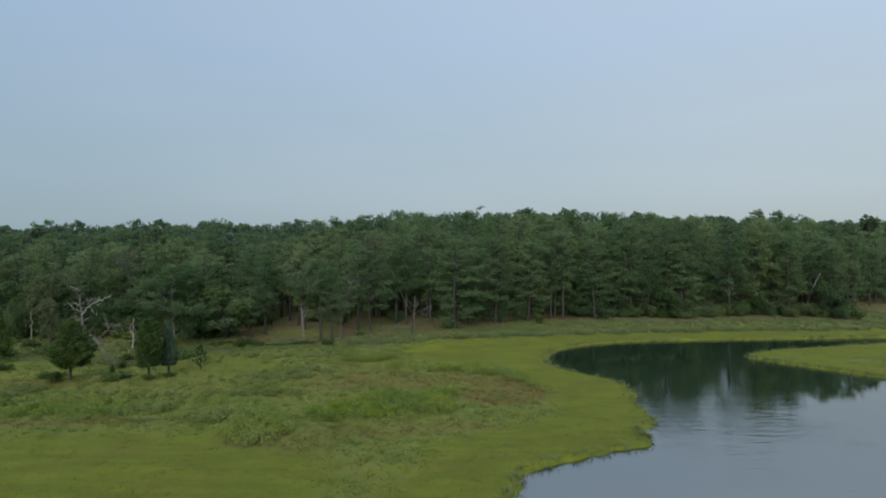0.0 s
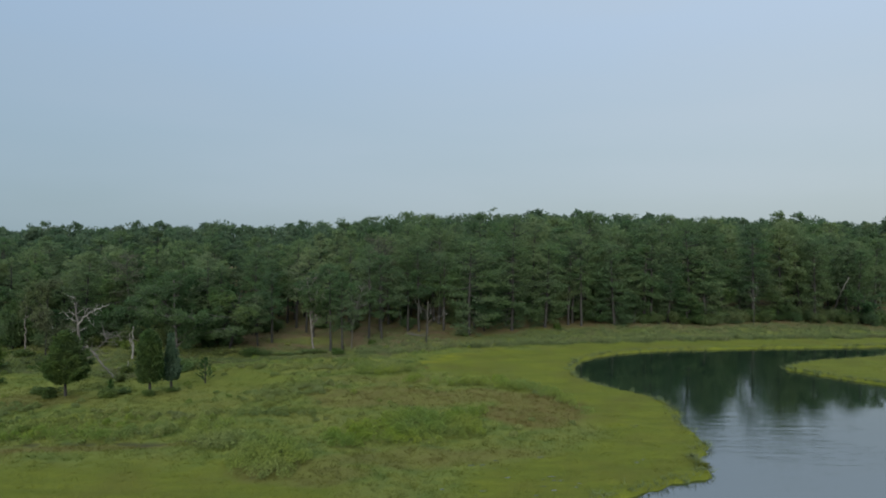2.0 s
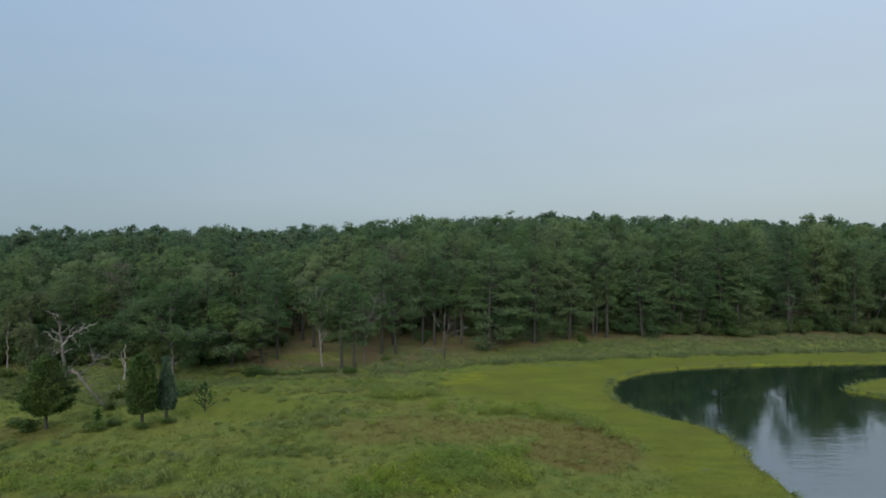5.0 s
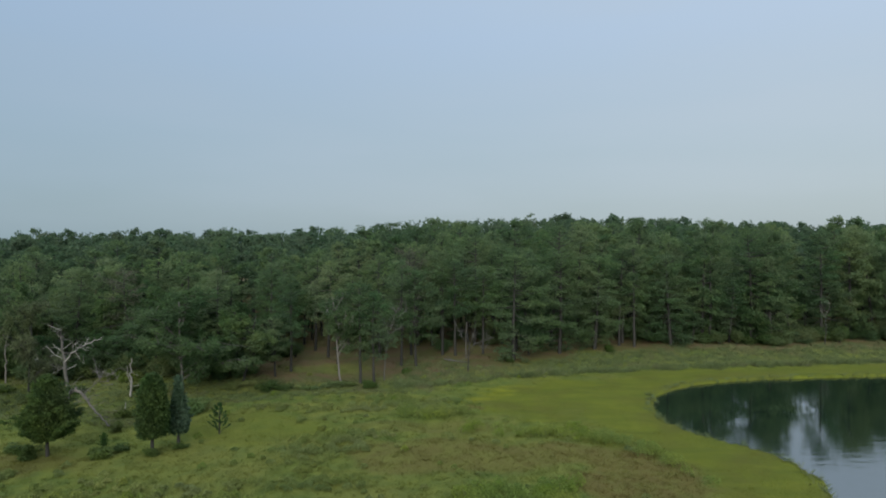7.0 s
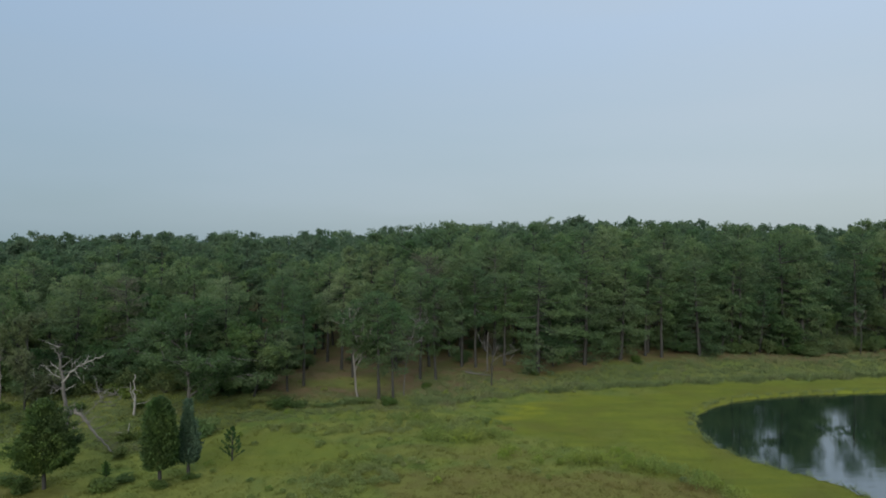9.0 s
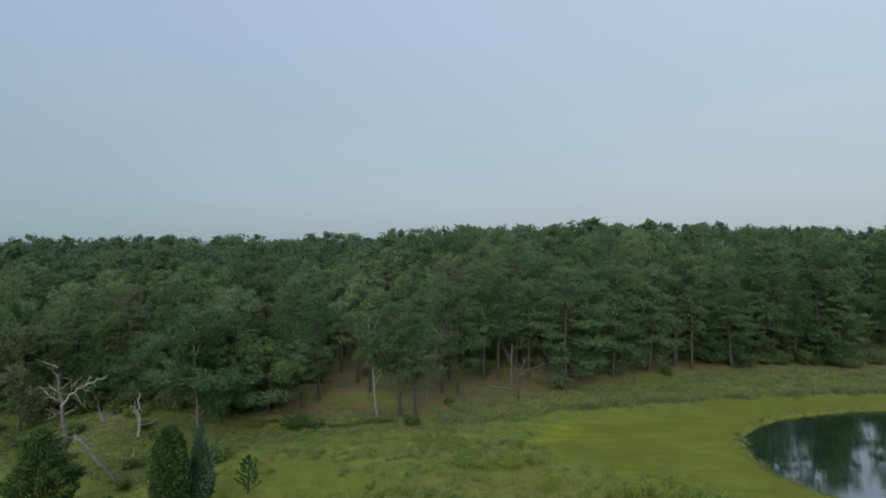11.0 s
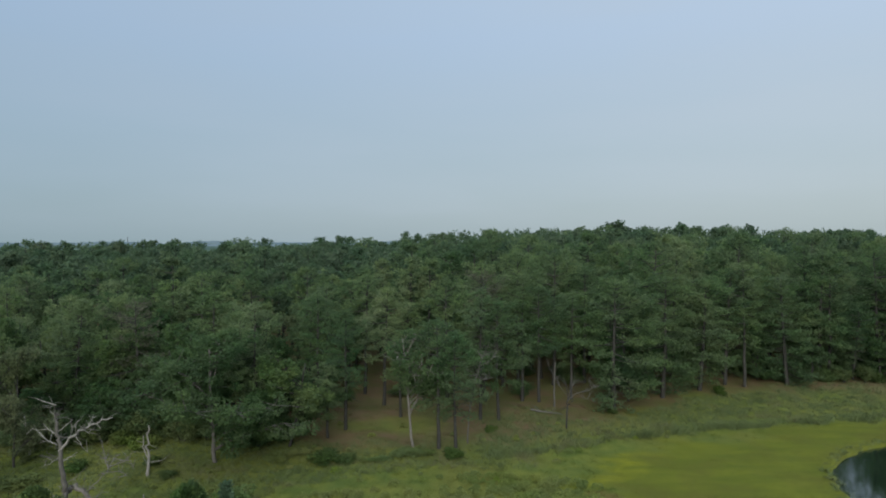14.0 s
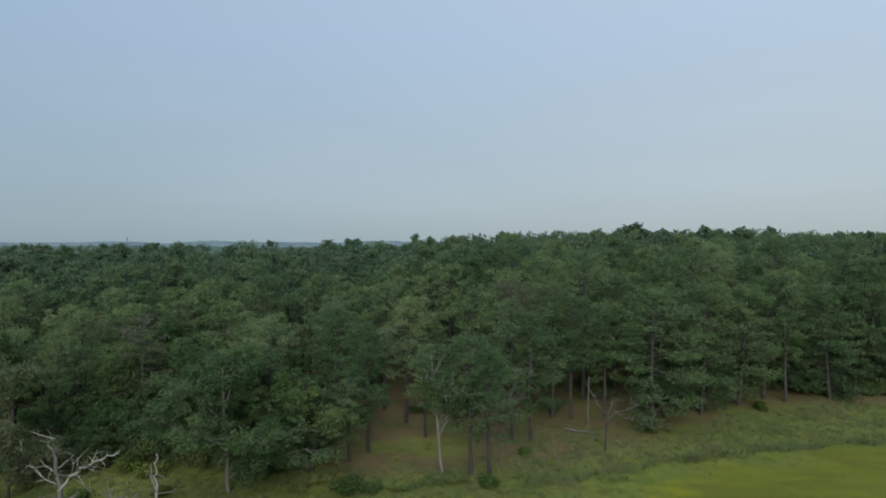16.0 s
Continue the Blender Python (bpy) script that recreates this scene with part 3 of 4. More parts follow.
def cedar_meshes(seed, tall, wide, leaves, leaf, stem, form):
    """A red cedar: bare stem and a dense crown of upswept sprays; form: egg, ragged, cone or spiky."""
    r = np.random.default_rng(seed)
    wood, green = Build(), Build()
    wood.tube(bend((0, 0, -0.2), (0.05, 0, tall * 0.93), 8, 0.02, r), 0.042 * tall ** 0.7, 0.02, 7)
    n = {"egg": 110, "ragged": 84, "cone": 90, "spiky": 30}[form]
    for k in range(n):
        u = (k + 0.5) / n
        if form == "egg":
            prof, lo, hi, rise = max(0.04, 1 - (abs(u - 0.30) / (0.71 if u > 0.3 else 0.52)) ** 2.3) ** 0.52, 0.85, 1.08, 0.2
        elif form == "ragged":
            prof, lo, hi, rise = (0.5 + 0.5 * math.sin(math.pi / 2 * min(1, u / 0.26))) * (1.0 - max(0.0, u - 0.26) / 0.76) ** 0.8 + 0.03, 0.5, 1.25, 0.15
        elif form == "cone":
            prof, lo, hi, rise = min(1.0, 0.55 + 2.2 * u) * (1.03 - u) ** 1.2 * 1.15, 0.7, 1.15, 0.4
        else:
            prof, lo, hi, rise = (1.05 - u) ** 0.6, 0.35, 1.2, 1.1
        a = k * 2.4 + r.normal() * 0.3
        z = stem + (tall - stem) * u
        ln = prof * wide * r.uniform(lo, hi)
        tip = np.array([math.cos(a) * ln, math.sin(a) * ln, min(z + ln * rise * 0.6, tall * 1.02)])
        limb = bend((0.03, 0, max(stem * 0.85, z - ln * 0.3)), tip, 4, 0.02, r)
        if k % 2 == 0:
            wood.tube(limb, 0.022, 0.006, 3)
        m = leaves // (2 * n)
        s = r.uniform(0.25, 1.0, m)[:, None] ** 0.6
        fat = {"egg": 0.15, "ragged": 0.18, "cone": 0.13, "spiky": 0.05}[form]
        p = limb[0] * (1 - s) + tip * s + r.normal(size=(m, 3)) * fat * np.array([1, 1, 0.7]) * (1.15 - 0.5 * s)
        g = np.stack([np.full(m, math.cos(a)), np.full(m, math.sin(a)), np.full(m, 0.7)], 1)
        green.needles(p, 0.125 if form != "spiky" else 0.12, r, g, 0.34, 0.5, 0.8)
        if form == "spiky":
            continue
        # sprays that close the crown between the limbs
        b = a + r.uniform(-1.2, 1.2, m)
        q = prof * wide * (1 + 0.10 * np.sin(3 * b + seed) + 0.07 * np.sin(7 * b + 9 * u)) * r.uniform(0.70, 0.98, m) * (0.74 if form == "ragged" else 0.95)
        h = z + (tall - stem) / n * r.uniform(-3, 3, m)
        g = np.stack([np.cos(b), np.sin(b), np.full(m, 0.7)], 1)
        green.needles(np.stack([np.cos(b) * q, np.sin(b) * q, np.minimum(h, tall)], 1), 0.125, r, g, 0.34, 0.5, 0.8)
    return wood.mesh("cedar_trunk", MAT_BARK, True), green.mesh("cedar_crown", leaf)


def stand_tree(name, meshes, x, y, turn=0.0, scale=1.0, sz=None, label="", category="tree", group="", wood_label="", crown_label=""):
    root = new(name)
    root.empty_display_size = 0.3
    part("trunk", meshes[0], root, wood_label)
    part("crown", meshes[1], root, crown_label)
    z = float(height(np.array([x]), np.array([y]))[0])
    root.matrix_basis = pose(x, y, z - 0.02, 0, 0, turn) @ Matrix.Diagonal((scale, scale, sz or scale, 1))
    return tagged(root, label, category, group)


PINES_NEAR = [pine_meshes(100 + k, 12.0, 13500, 0.16, b, w) for k, (b, w) in enumerate([(0.14, 2.2), (0.24, 2.0), (0.18, 2.5), (0.28, 2.1), (0.10, 2.1), (0.20, 2.4)])]
PINES_MID = [pine_meshes(120 + k, 12.0, 5600, 0.24, b, w, 26) for k, (b, w) in enumerate([(0.20, 2.3), (0.26, 2.0), (0.18, 2.6), (0.30, 2.2)])]
PINES_OPEN = [pine_meshes(130 + k, 12.0, 8600, 0.155, b, w, 30) for k, (b, w) in enumerate([(0.36, 1.9), (0.44, 2.1), (0.32, 1.8)])]
PINES_FULL = [pine_meshes(136, 12.0, 17000, 0.155, 0.06, 2.3, 52)]
OAKS = [oak_meshes(140 + k, 9.0, 13000, 0.14, w, b, MAT_BARK, MAT_OAK) for k, (w, b) in enumerate([(3.6, 0.10), (3.2, 0.04), (2.9, 0.12)])]

PINES_TALL = [oak_meshes(190 + k, 12.0, 5600, 0.22, w, 0.5, MAT_BARK, MAT_PINE_HAZED) for k, w in enumerate((2.5, 2.9))]
BIG_OAK = oak_meshes(150, 9.0, 36000, 0.10, 3.7, 0.13, MAT_DRYTWIG, MAT_OAK)
pine_label = "tall dark green pitch pine with rough grey-brown trunk"
oak_label = "full green scrub oak at the edge of the pines"
rng = np.random.default_rng(42)
taken = []


def pine_at(x, y, tall, near=True, sx=None, kinds=None):
    kinds = kinds or (PINES_NEAR if near else PINES_MID)
    k = int(rng.integers(0, len(kinds)))
    s = tall / 12.0
    taken.append((x, y))
    stand_tree("pine_tree", kinds[k], x, y, float(rng.uniform(0, 360)), (sx or 1.0) * (0.35 + 0.65 * s), s,
               pine_label, "pine tree", "pines of the wood")


# trees of the wood's edge that stand by themselves
for x, y, tall in [(-24.7, 82.9, 6.5), (-23.5, 84.8, 10.5), (-15.4, 80.6, 10.5), (-14.0, 80.8, 9.5), (-11.6, 87.3, 12), (-9.9, 87.3, 11),
                   (-18.9, 88.0, 8), (-23.2, 97.0, 13), (-6.9, 93.9, 13), (-5.3, 93.2, 12),
                   (17.0, 101.2, 13.5), (18.7, 100.1, 14), (30.2, 103.6, 14), (-30.8, 82.5, 11), (-26.5, 88.5, 11.5), (-20.8, 92.5, 12), (-14.5, 92.5, 12.5)]:
    pine_at(x, y, tall, kinds=PINES_OPEN)
for x, y, tall in [(1.5, 90.6, 12.8), (7.8, 95.2, 13), (13.0, 98.6, 12.5), (24.0, 101.0, 12.5), (38.5, 102.8, 12)]:
    pine_at(x, y, tall, sx=1.25, kinds=PINES_FULL)
for x, y, tall in [(29.4, 104.0, 15.0), (36.8, 104.8, 16.0), (39.4, 105.0, 15.6), (47.4, 106.0, 15.4), (52.0, 106.8, 15.8), (55.5, 107.4, 15.2)]:
    pine_at(x, y, tall, sx=1.1)
for x, y, k, s, sz in [(-36.5, 84.5, 1, 1.1, 1.05), (-42.5, 85.5, 2, 1.1, 1.0), (-52, 82, 0, 1.0, 1.0),
                       (-27.4, 80.3, 2, 1.15, 0.85), (3.8, 93.5, 2, 0.9, 1.1), (21.5, 103, 1, 0.7, 0.6), (27, 101.5, 2, 0.7, 0.55), (35.5, 102.5, 1, 0.8, 0.6),
                       (42, 104, 2, 0.8, 0.6), (51, 105, 1, 0.8, 0.65), (61, 101.5, 2, 0.8, 0.6),
                       (-40.2, 82.6, 1, 0.8, 0.72), (-38, 85.8, 2, 1.0, 0.85), (-34.6, 81.9, 1, 0.7, 0.55), (-44.6, 84.4, 1, 1.0, 0.9), (-33, 83, 1, 0.9, 0.8), (-29, 83.6, 1, 0.9, 0.75),
                       (-55.5, 83.5, 1, 1.0, 0.8), (-49.5, 85.5, 0, 1.0, 0.95), (-42.6, 81.6, 1, 0.65, 0.48), (-49.2, 81.6, 1, 0.7, 0.5), (-53, 80.6, 1, 0.7, 0.5), (-37.2, 81.9, 1, 0.6, 0.45)]:
    taken.append((x, y))
    stand_tree("oak_tree", OAKS[k], x, y, float(rng.uniform(0, 360)), s, sz, oak_label, "oak tree", "oaks of the wood's edge")

stand_tree("oak_tree", BIG_OAK, -31.9, 76.4, 20, 1.42, 1.08, "broad full-crowned green oak before the pines", "oak tree", "oaks of the wood's edge")
taken.append((-31.5, 75.6))
OLIVE = oak_meshes(161, 9.0, 16000, 0.12, 3.2, 0.02, MAT_BARK, MAT_OLIVE)
stand_tree("oak_tree", OLIVE, -46.6, 76.2, 70, 0.82, 1.0, "full olive-brown oak at the wood's edge", "oak tree", "oaks of the wood's edge")
taken.append((-47.0, 75.0))

# the pale-stemmed tree in front of the wood
PALE = oak_meshes(160, 9.6, 7500, 0.14, 2.5, 0.36, MAT_PALEBARK, MAT_OAK)
stand_tree("oak_tree", PALE, -17.4, 81.1, 30, 1.0, 1.02, "slender green oak with pale bare lower trunk", "oak tree", "oaks of the wood's edge")
taken.append((-17.4, 81.1))


# half-dead pines with thin grey-brown crowns
DYING = pine_meshes(170, 12.0, 4200, 0.14, 0.30, 2.3, 30, needle=MAT_DEADNEEDLE)
for x, y, tall, turn in [(-41.4, 84.6, 11.2, 20), (-10.7, 93.6, 13.4, 140)]:
    taken.append((x, y))
    stand_tree("pine_tree", DYING, x, y, turn, 1.0, tall / 12.0, "half-dead pitch pine with a thin grey-brown crown", "pine tree", "pines of the wood")


def forest_spots(step, lo, hi):
    spots = []
    for gx in np.arange(-140, 165, step):
        for gy in np.arange(70, 330, step):
            x, y = gx + rng.uniform(-0.42, 0.42) * step, gy + rng.uniform(-0.42, 0.42) * step
            into = y - float(front(x))
            if lo <= into < hi and abs(x) < 30 + 0.72 * y:
                spots.append((x, y, into))
    return spots


def treetop(x, y):
    """Height of the trees above the soil."""
    return 10.1 + 2.0 * sstep(0, 30, y - front(x)) + 3.7 * sstep(-34, 0, x) - 0.5 * sstep(60, 100, x) + 0.5 * sstep(-80, -55, x) * (1 - sstep(-25, 0, x)) * sstep(10, 25, y - front(x)) + (1.7 * sstep(4, 12, x) - 3.0 * sstep(57, 64, x)) * (1 - sstep(4, 16, y - front(x)))


def by_the_creek(x, y):
    """Two breaks in the wood's front beside the creek, where the pines are young."""
    return x > 4 and (abs(x - 33.0 - 0.49 * (y - 103)) < 2.6 or abs(x - 43.4 - 0.52 * (y - 103)) < 3.2)


near_spots = [s for s in forest_spots(4.3, 0.0, 26) if abs(s[0]) < 22 + 0.62 * s[1]]
near_spots.sort(key=lambda s: s[2])
for x, y, into in near_spots:
    if min((x - a) ** 2 + (y - b) ** 2 for a, b in taken) < 5.0:
        continue
    if -26 < x < -3 and into < 6 and rng.random() < 0.72:
        continue
    tall = float(treetop(x, y)) * rng.uniform((0.74 if x < 6 else 0.82) if into < 8 else 0.82, 1.14)
    if into < 26 and by_the_creek(x, y):
        tall *= 0.5
    if rng.random() < (0.30 if x < -27 else 0.10) and into < 18:
        taken.append((x, y))
        stand_tree("oak_tree", OAKS[int(rng.integers(0, 3))], x, y, float(rng.uniform(0, 360)), 0.9, tall / 10.5, oak_label, "oak tree", "oaks of the wood's edge")
    elif len(taken) < 330:
        pine_at(x, y, tall, into < 8, kinds=PINES_OPEN if -27 < x < 4 and into < 9 else None)


# tall pines that stand above the wood behind
for x, y, top, wide in [(-16.4, 130.6, 18.7, 1.2), (18.6, 159.2, 22.0, 1.75), (21.6, 160.2, 21.6, 1.6), (14.6, 158.4, 20.6, 1.3), (58.5, 190.7, 21.9, 1.3), (11.0, 160.0, 19.4, 1.0), (33, 150, 20.2, 1.1), (41, 152, 20.0, 1.2),
                        (-84, 165, 18.3, 1.3), (-101, 165, 18.1, 1.3), (-41, 165, 18.5, 1.1), (29, 140, 19.8, 1.2), (44, 140, 19.4, 1.2), (-5.5, 141, 19.3, 1.1), (91, 140, 19.2, 1.3), (58, 142, 18.9, 1.2),
                        (68, 140, 18.7, 1.1), (-56, 163, 18.2, 1.1), (-28, 150, 18.0, 1.2), (5, 140, 19.4, 1.0)]:
    ground_z = float(height(np.array([x]), np.array([y]), np.array([30.0]))[0])
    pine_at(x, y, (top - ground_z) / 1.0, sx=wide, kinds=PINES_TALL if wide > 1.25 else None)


def make_far_woods():
    """The wood behind its edge: uncounted crowns on stems, one object."""
    r = np.random.default_rng(77)
    kinds = [pine_arrays(180 + k, 12.0, 1500, 0.40, b, w, 18, 4) for k, (b, w) in enumerate([(0.45, 2.3), (0.5, 2.0), (0.42, 2.6), (0.48, 2.2), (0.40, 1.9)])]
    kinds = [(np.concatenate(g.v), np.array(g.f)) for _, g in kinds]
    green, wood = Build(), Build()
    spots = forest_spots(4.7, 26, 70) + forest_spots(6.0, 70, 110)
    for x, y, into in spots:
        z0 = float(height(np.array([x]), np.array([y]), np.array([30.0]))[0])
        tall = float(treetop(x, y)) * (1.0 + 0.06 * float(waves(x, y, 21, 30.0)) + 0.05 * float(waves(x, y, 22, 9.0))) * r.uniform(0.82, 1.12)
        tall = min(tall, float(np.interp(x, [-85, -60, -30, 0, 20], [17.1, 18.0, 18.8, 19.3, 19.9])) - z0 + r.uniform(-2.6, 0.8))
        if into < 45 and by_the_creek(x, y):
            tall *= 0.78
        v, f = kinds[int(r.integers(0, len(kinds)))]
        a, wide = r.uniform(0, 6.28), r.uniform(0.85, 1.2)
        c, q = math.cos(a) * wide, math.sin(a) * wide
        green.add(np.stack([x + v[:, 0] * c - v[:, 1] * q, y + v[:, 0] * q + v[:, 1] * c, z0 + v[:, 2] * tall / 12.0], 1), f)
        wood.tube([(x, y, z0 - 0.3), (x, y, z0 + tall * 0.5), (x, y, z0 + tall * 0.92)], 0.2, 0.04, 5)
    root = new("far_woods")
    part("stems", wood.mesh("far_stems", MAT_BARK), root)
    part("crowns", green.mesh("far_crowns", MAT_PINE_HAZED), root)
    tagged(root, "dense dark green pine woods stretching back from the edge", "woods", kind="stuff")


make_far_woods()

# ---- lone cedars on the meadow ----
cedar_group = "cedars on the marsh meadow"
for seed, tall, wide, n, leaf, stem, form, x, y, words in [
        (201, 5.4, 1.06, 32000, MAT_CEDAR, 1.2, "egg", -26.95, 58.7, "dense dark green egg-shaped red cedar on the meadow"),
        (202, 5.4, 2.25, 46000, MAT_CEDAR, 1.3, "ragged", -33.75, 58.1, "broad ragged dark green red cedar on the meadow"),
        (203, 4.95, 0.95, 15000, MAT_BLUECEDAR, 1.0, "cone", -25.75, 60.2, "slim blue-green red cedar beside a darker one"),
        (204, 2.3, 0.8, 2800, MAT_CEDAR, 0.15, "spiky", -23.9, 63.2, "small spiky dark green cedar sapling on the meadow"),
        (205, 5.8, 2.0, 18000, MAT_CEDAR, 0.9, "ragged", -46.6, 66.8, "broad dark green red cedar at the meadow's edge"),
        (206, 1.0, 0.22, 500, MAT_CEDAR, 0.1, "cone", -31.1, 60.3, "tiny dark green cedar seedling among low bushes")]:
    stand_tree("cedar_tree", cedar_meshes(seed, tall, wide, n, leaf, stem, form), x, y, seed * 37.0, 1, None, words, "cedar tree", cedar_group)

# ---- dead trees ----


def dead_tree(name, x, y, limbs, twigs, label, seed, turn=0.0, material=None, stem=None):
    """limbs: polylines with root radius and tip radius; the first is the trunk. Fine twigs grow on each."""
    r = np.random.default_rng(seed)
    root = new(name)
    for k, (pts, r0, r1) in enumerate(limbs):
        wood = material or MAT_DEADWOOD
        if k == 0 and stem:
            wood = stem
        b = Build()
        p = np.array(pts, float)
        t = np.linspace(0, len(p) - 1, 4 * (len(p) - 1) + 1)
        q = np.stack([np.interp(t, np.arange(len(p)), p[:, a]) for a in range(3)], 1)
        q[1:-1] += r.normal(size=(len(q) - 2, 3)) * min(0.05, r0 * 0.3)
        b.tube(q, r0 * (0.68 if k == 0 else 0.5), r1 * 0.6, 7 if k == 0 else 5)
        limb = part("trunk" if k == 0 else "branch", b.mesh("dead_wood", wood, True), root)
        ln = np.linalg.norm(np.diff(q, axis=0), axis=1).sum()
        for _ in range(int(ln * twigs * 0.35)):
            s = r.uniform(0.35, 0.95) * (len(q) - 1)
            c = np.array([np.interp(s, np.arange(len(q)), q[:, a]) for a in range(3)])
            d = r.normal(size=3) * np.array([1, 1, 0.6]) + np.array([0, 0, 0.7])
            d *= r.uniform(0.5, 1.3) / np.linalg.norm(d)
            fork = bend(c, c + d, 5, 0.06, r)
            w = Build()
            w.tube(fork, 0.034, 0.010, 4)
            for _ in range(3):
                m = int(r.integers(1, 5))
                w.tube(bend(fork[m], fork[m] + r.normal(size=3) * 0.25 + d * 0.25, 3, 0.03, r), 0.015, 0.006, 3)
            part("twig", w.mesh("twig", wood, True), limb)
        for _ in range(int(twigs * ln)):
            s = r.uniform(0.3, 1.0) * (len(q) - 1)
            c = np.array([np.interp(s, np.arange(len(q)), q[:, a]) for a in range(3)])
            d = r.normal(size=3) * np.array([1, 1, 0.7]) + np.array([0, 0, 0.35])
            d *= r.uniform(0.25, 0.8) / np.linalg.norm(d)
            tip = c + d
            w = Build()
            w.tube(bend(c, tip, 4, 0.04, r), 0.022, 0.007, 3)
            if r.random() < 0.5:
                w.tube(bend(c + d * 0.6, tip + r.normal(size=3) * 0.2, 3, 0.03, r), 0.014, 0.005, 3)
            part("twig", w.mesh("twig", wood, True), limb)
    z = float(height(np.array([x]), np.array([y]))[0])
    root.matrix_basis = pose(x, y, z - 0.05, 0, 0, turn)
    return tagged(root, label, "dead tree", "dead trees")


dead_tree("dead_tree", -36.2, 64.5, [
    ([(-0.15, 0, -0.2), (0.05, 0, 1.3), (0.12, 0, 2.4), (0.18, 0, 3.3), (-0.04, 0, 4.3), (-0.14, 0.05, 5.4), (-0.26, 0.05, 6.2), (-0.33, 0.1, 6.9), (-0.36, 0.1, 7.3)], 0.27, 0.11),
    ([(-0.16, 0, 5.2), (0.53, -0.1, 5.95), (1.20, -0.15, 6.45), (1.85, -0.2, 6.75), (2.9, -0.2, 7.12)], 0.16, 0.05),
    ([(-0.4, 0, 6.2), (-0.76, 0.1, 6.35), (-1.15, 0.2, 6.68)], 0.07, 0.015),
    ([(-0.29, 0, 5.53), (-0.64, -0.1, 5.79), (-1.23, -0.1, 6.24)], 0.08, 0.015),
    ([(-0.33, 0.1, 6.9), (-0.50, 0.1, 7.2), (-0.75, 0.1, 7.45), (-0.55, 0.1, 7.7), (-0.3, 0.1, 7.75)], 0.04, 0.012),
    ([(-0.34, 0, 6.2), (0.15, 0.2, 6.57), (0.45, 0.25, 6.87)], 0.06, 0.012),
    ([(0.79, -0.1, 6.13), (1.05, 0, 5.53), (1.36, 0.1, 5.1)], 0.05, 0.010),
    ([(0.39, -0.1, 5.83), (0.47, 0.2, 6.27), (0.34, 0.3, 6.64)], 0.045, 0.010),
    ([(0.02, 0, 4.6), (0.4, 0.1, 4.85), (0.8, 0.1, 5.1)], 0.06, 0.012),
    ([(-0.12, 0, 4.9), (-0.5, -0.2, 4.6), (-0.95, -0.3, 4.4)], 0.06, 0.012),
    ([(0.12, 0, 2.6), (-0.35, -0.1, 2.75), (-0.7, -0.1, 2.6)], 0.06, 0.014),
    ([(1.2, -0.15, 6.46), (1.46, 0, 6.2), (1.98, 0.1, 6.09)], 0.04, 0.010)], 2.2,
    "tall bleached grey dead tree with bare twisted limbs", 301, 0.0, None, MAT_DRYTWIG)
dead_tree("dead_tree", -36.2, 65.0, [
    ([(-0.25, 0.05, 2.2), (0.02, 0.0, 2.9), (0.40, 0, 3.05), (0.90, 0, 2.75), (1.55, 0, 1.95), (2.35, 0, 1.0), (3.25, 0, -0.05)], 0.24, 0.09),
    ([(0.75, 0, 2.85), (0.85, 0.4, 2.6), (1.30, 1.0, 3.15), (1.68, 1.4, 3.7)], 0.10, 0.03),
    ([(1.60, 1.4, 3.6), (1.25, 1.9, 3.8), (1.05, 2.0, 3.95)], 0.06, 0.02),
    ([(1.60, 1.4, 3.6), (2.1, 1.9, 3.85), (2.5, 2.1, 3.75), (2.75, 2.0, 3.3)], 0.06, 0.02),
    ([(1.50, 1.3, 3.4), (2.0, 1.8, 3.25), (2.4, 2.0, 2.9)], 0.06, 0.02),
    ([(1.62, 1.4, 3.65), (1.75, 1.7, 4.0), (1.95, 1.8, 4.2)], 0.05, 0.02),
    ([(0.36, 0, 3.05), (0.1, -0.3, 3.3), (-0.3, -0.4, 3.2)], 0.07, 0.02),
    ([(1.2, 0, 2.4), (0.6, -0.2, 2.0), (0.1, -0.3, 1.6)], 0.06, 0.015)], 3.6,
    "fallen grey dead limb leaning from a dead trunk into the grass", 302, 0.0, MAT_PALEBARK)
dead_tree("dead_tree", -35.95, 74.4, [
    ([(0, 0, -0.1), (0.03, 0, 1.2), (-0.02, 0, 2.4), (0.05, 0, 3.6)], 0.17, 0.07),
    ([(0.0, 0, 1.3), (-0.35, 0, 2.1), (-0.3, 0, 2.9)], 0.10, 0.04),
    ([(0.05, 0, 1.0), (0.9, 0, 1.1), (1.5, 0.1, 1.5)], 0.05, 0.012),
    ([(0.02, 0, 2.3), (0.5, 0, 2.1), (0.7, 0, 1.9)], 0.035, 0.012)], 0.8,
    "pale broken standing snag with one side branch", 304)
dead_tree("dead_tree", -47.0, 78.6, [
    ([(0, 0, -0.1), (0.05, 0, 0.9), (-0.1, 0, 2.0), (-0.35, 0, 3.2)], 0.14, 0.05),
    ([(0.03, 0, 0.8), (0.8, 0, 1.5), (1.6, 0, 1.9), (2.1, 0, 2.3)], 0.09, 0.02),
    ([(-0.2, 0, 2.2), (-0.6, 0, 2.8), (-0.7, 0, 3.3)], 0.06, 0.015)], 1.2,
    "small pale forked dead tree at the meadow's edge", 305)
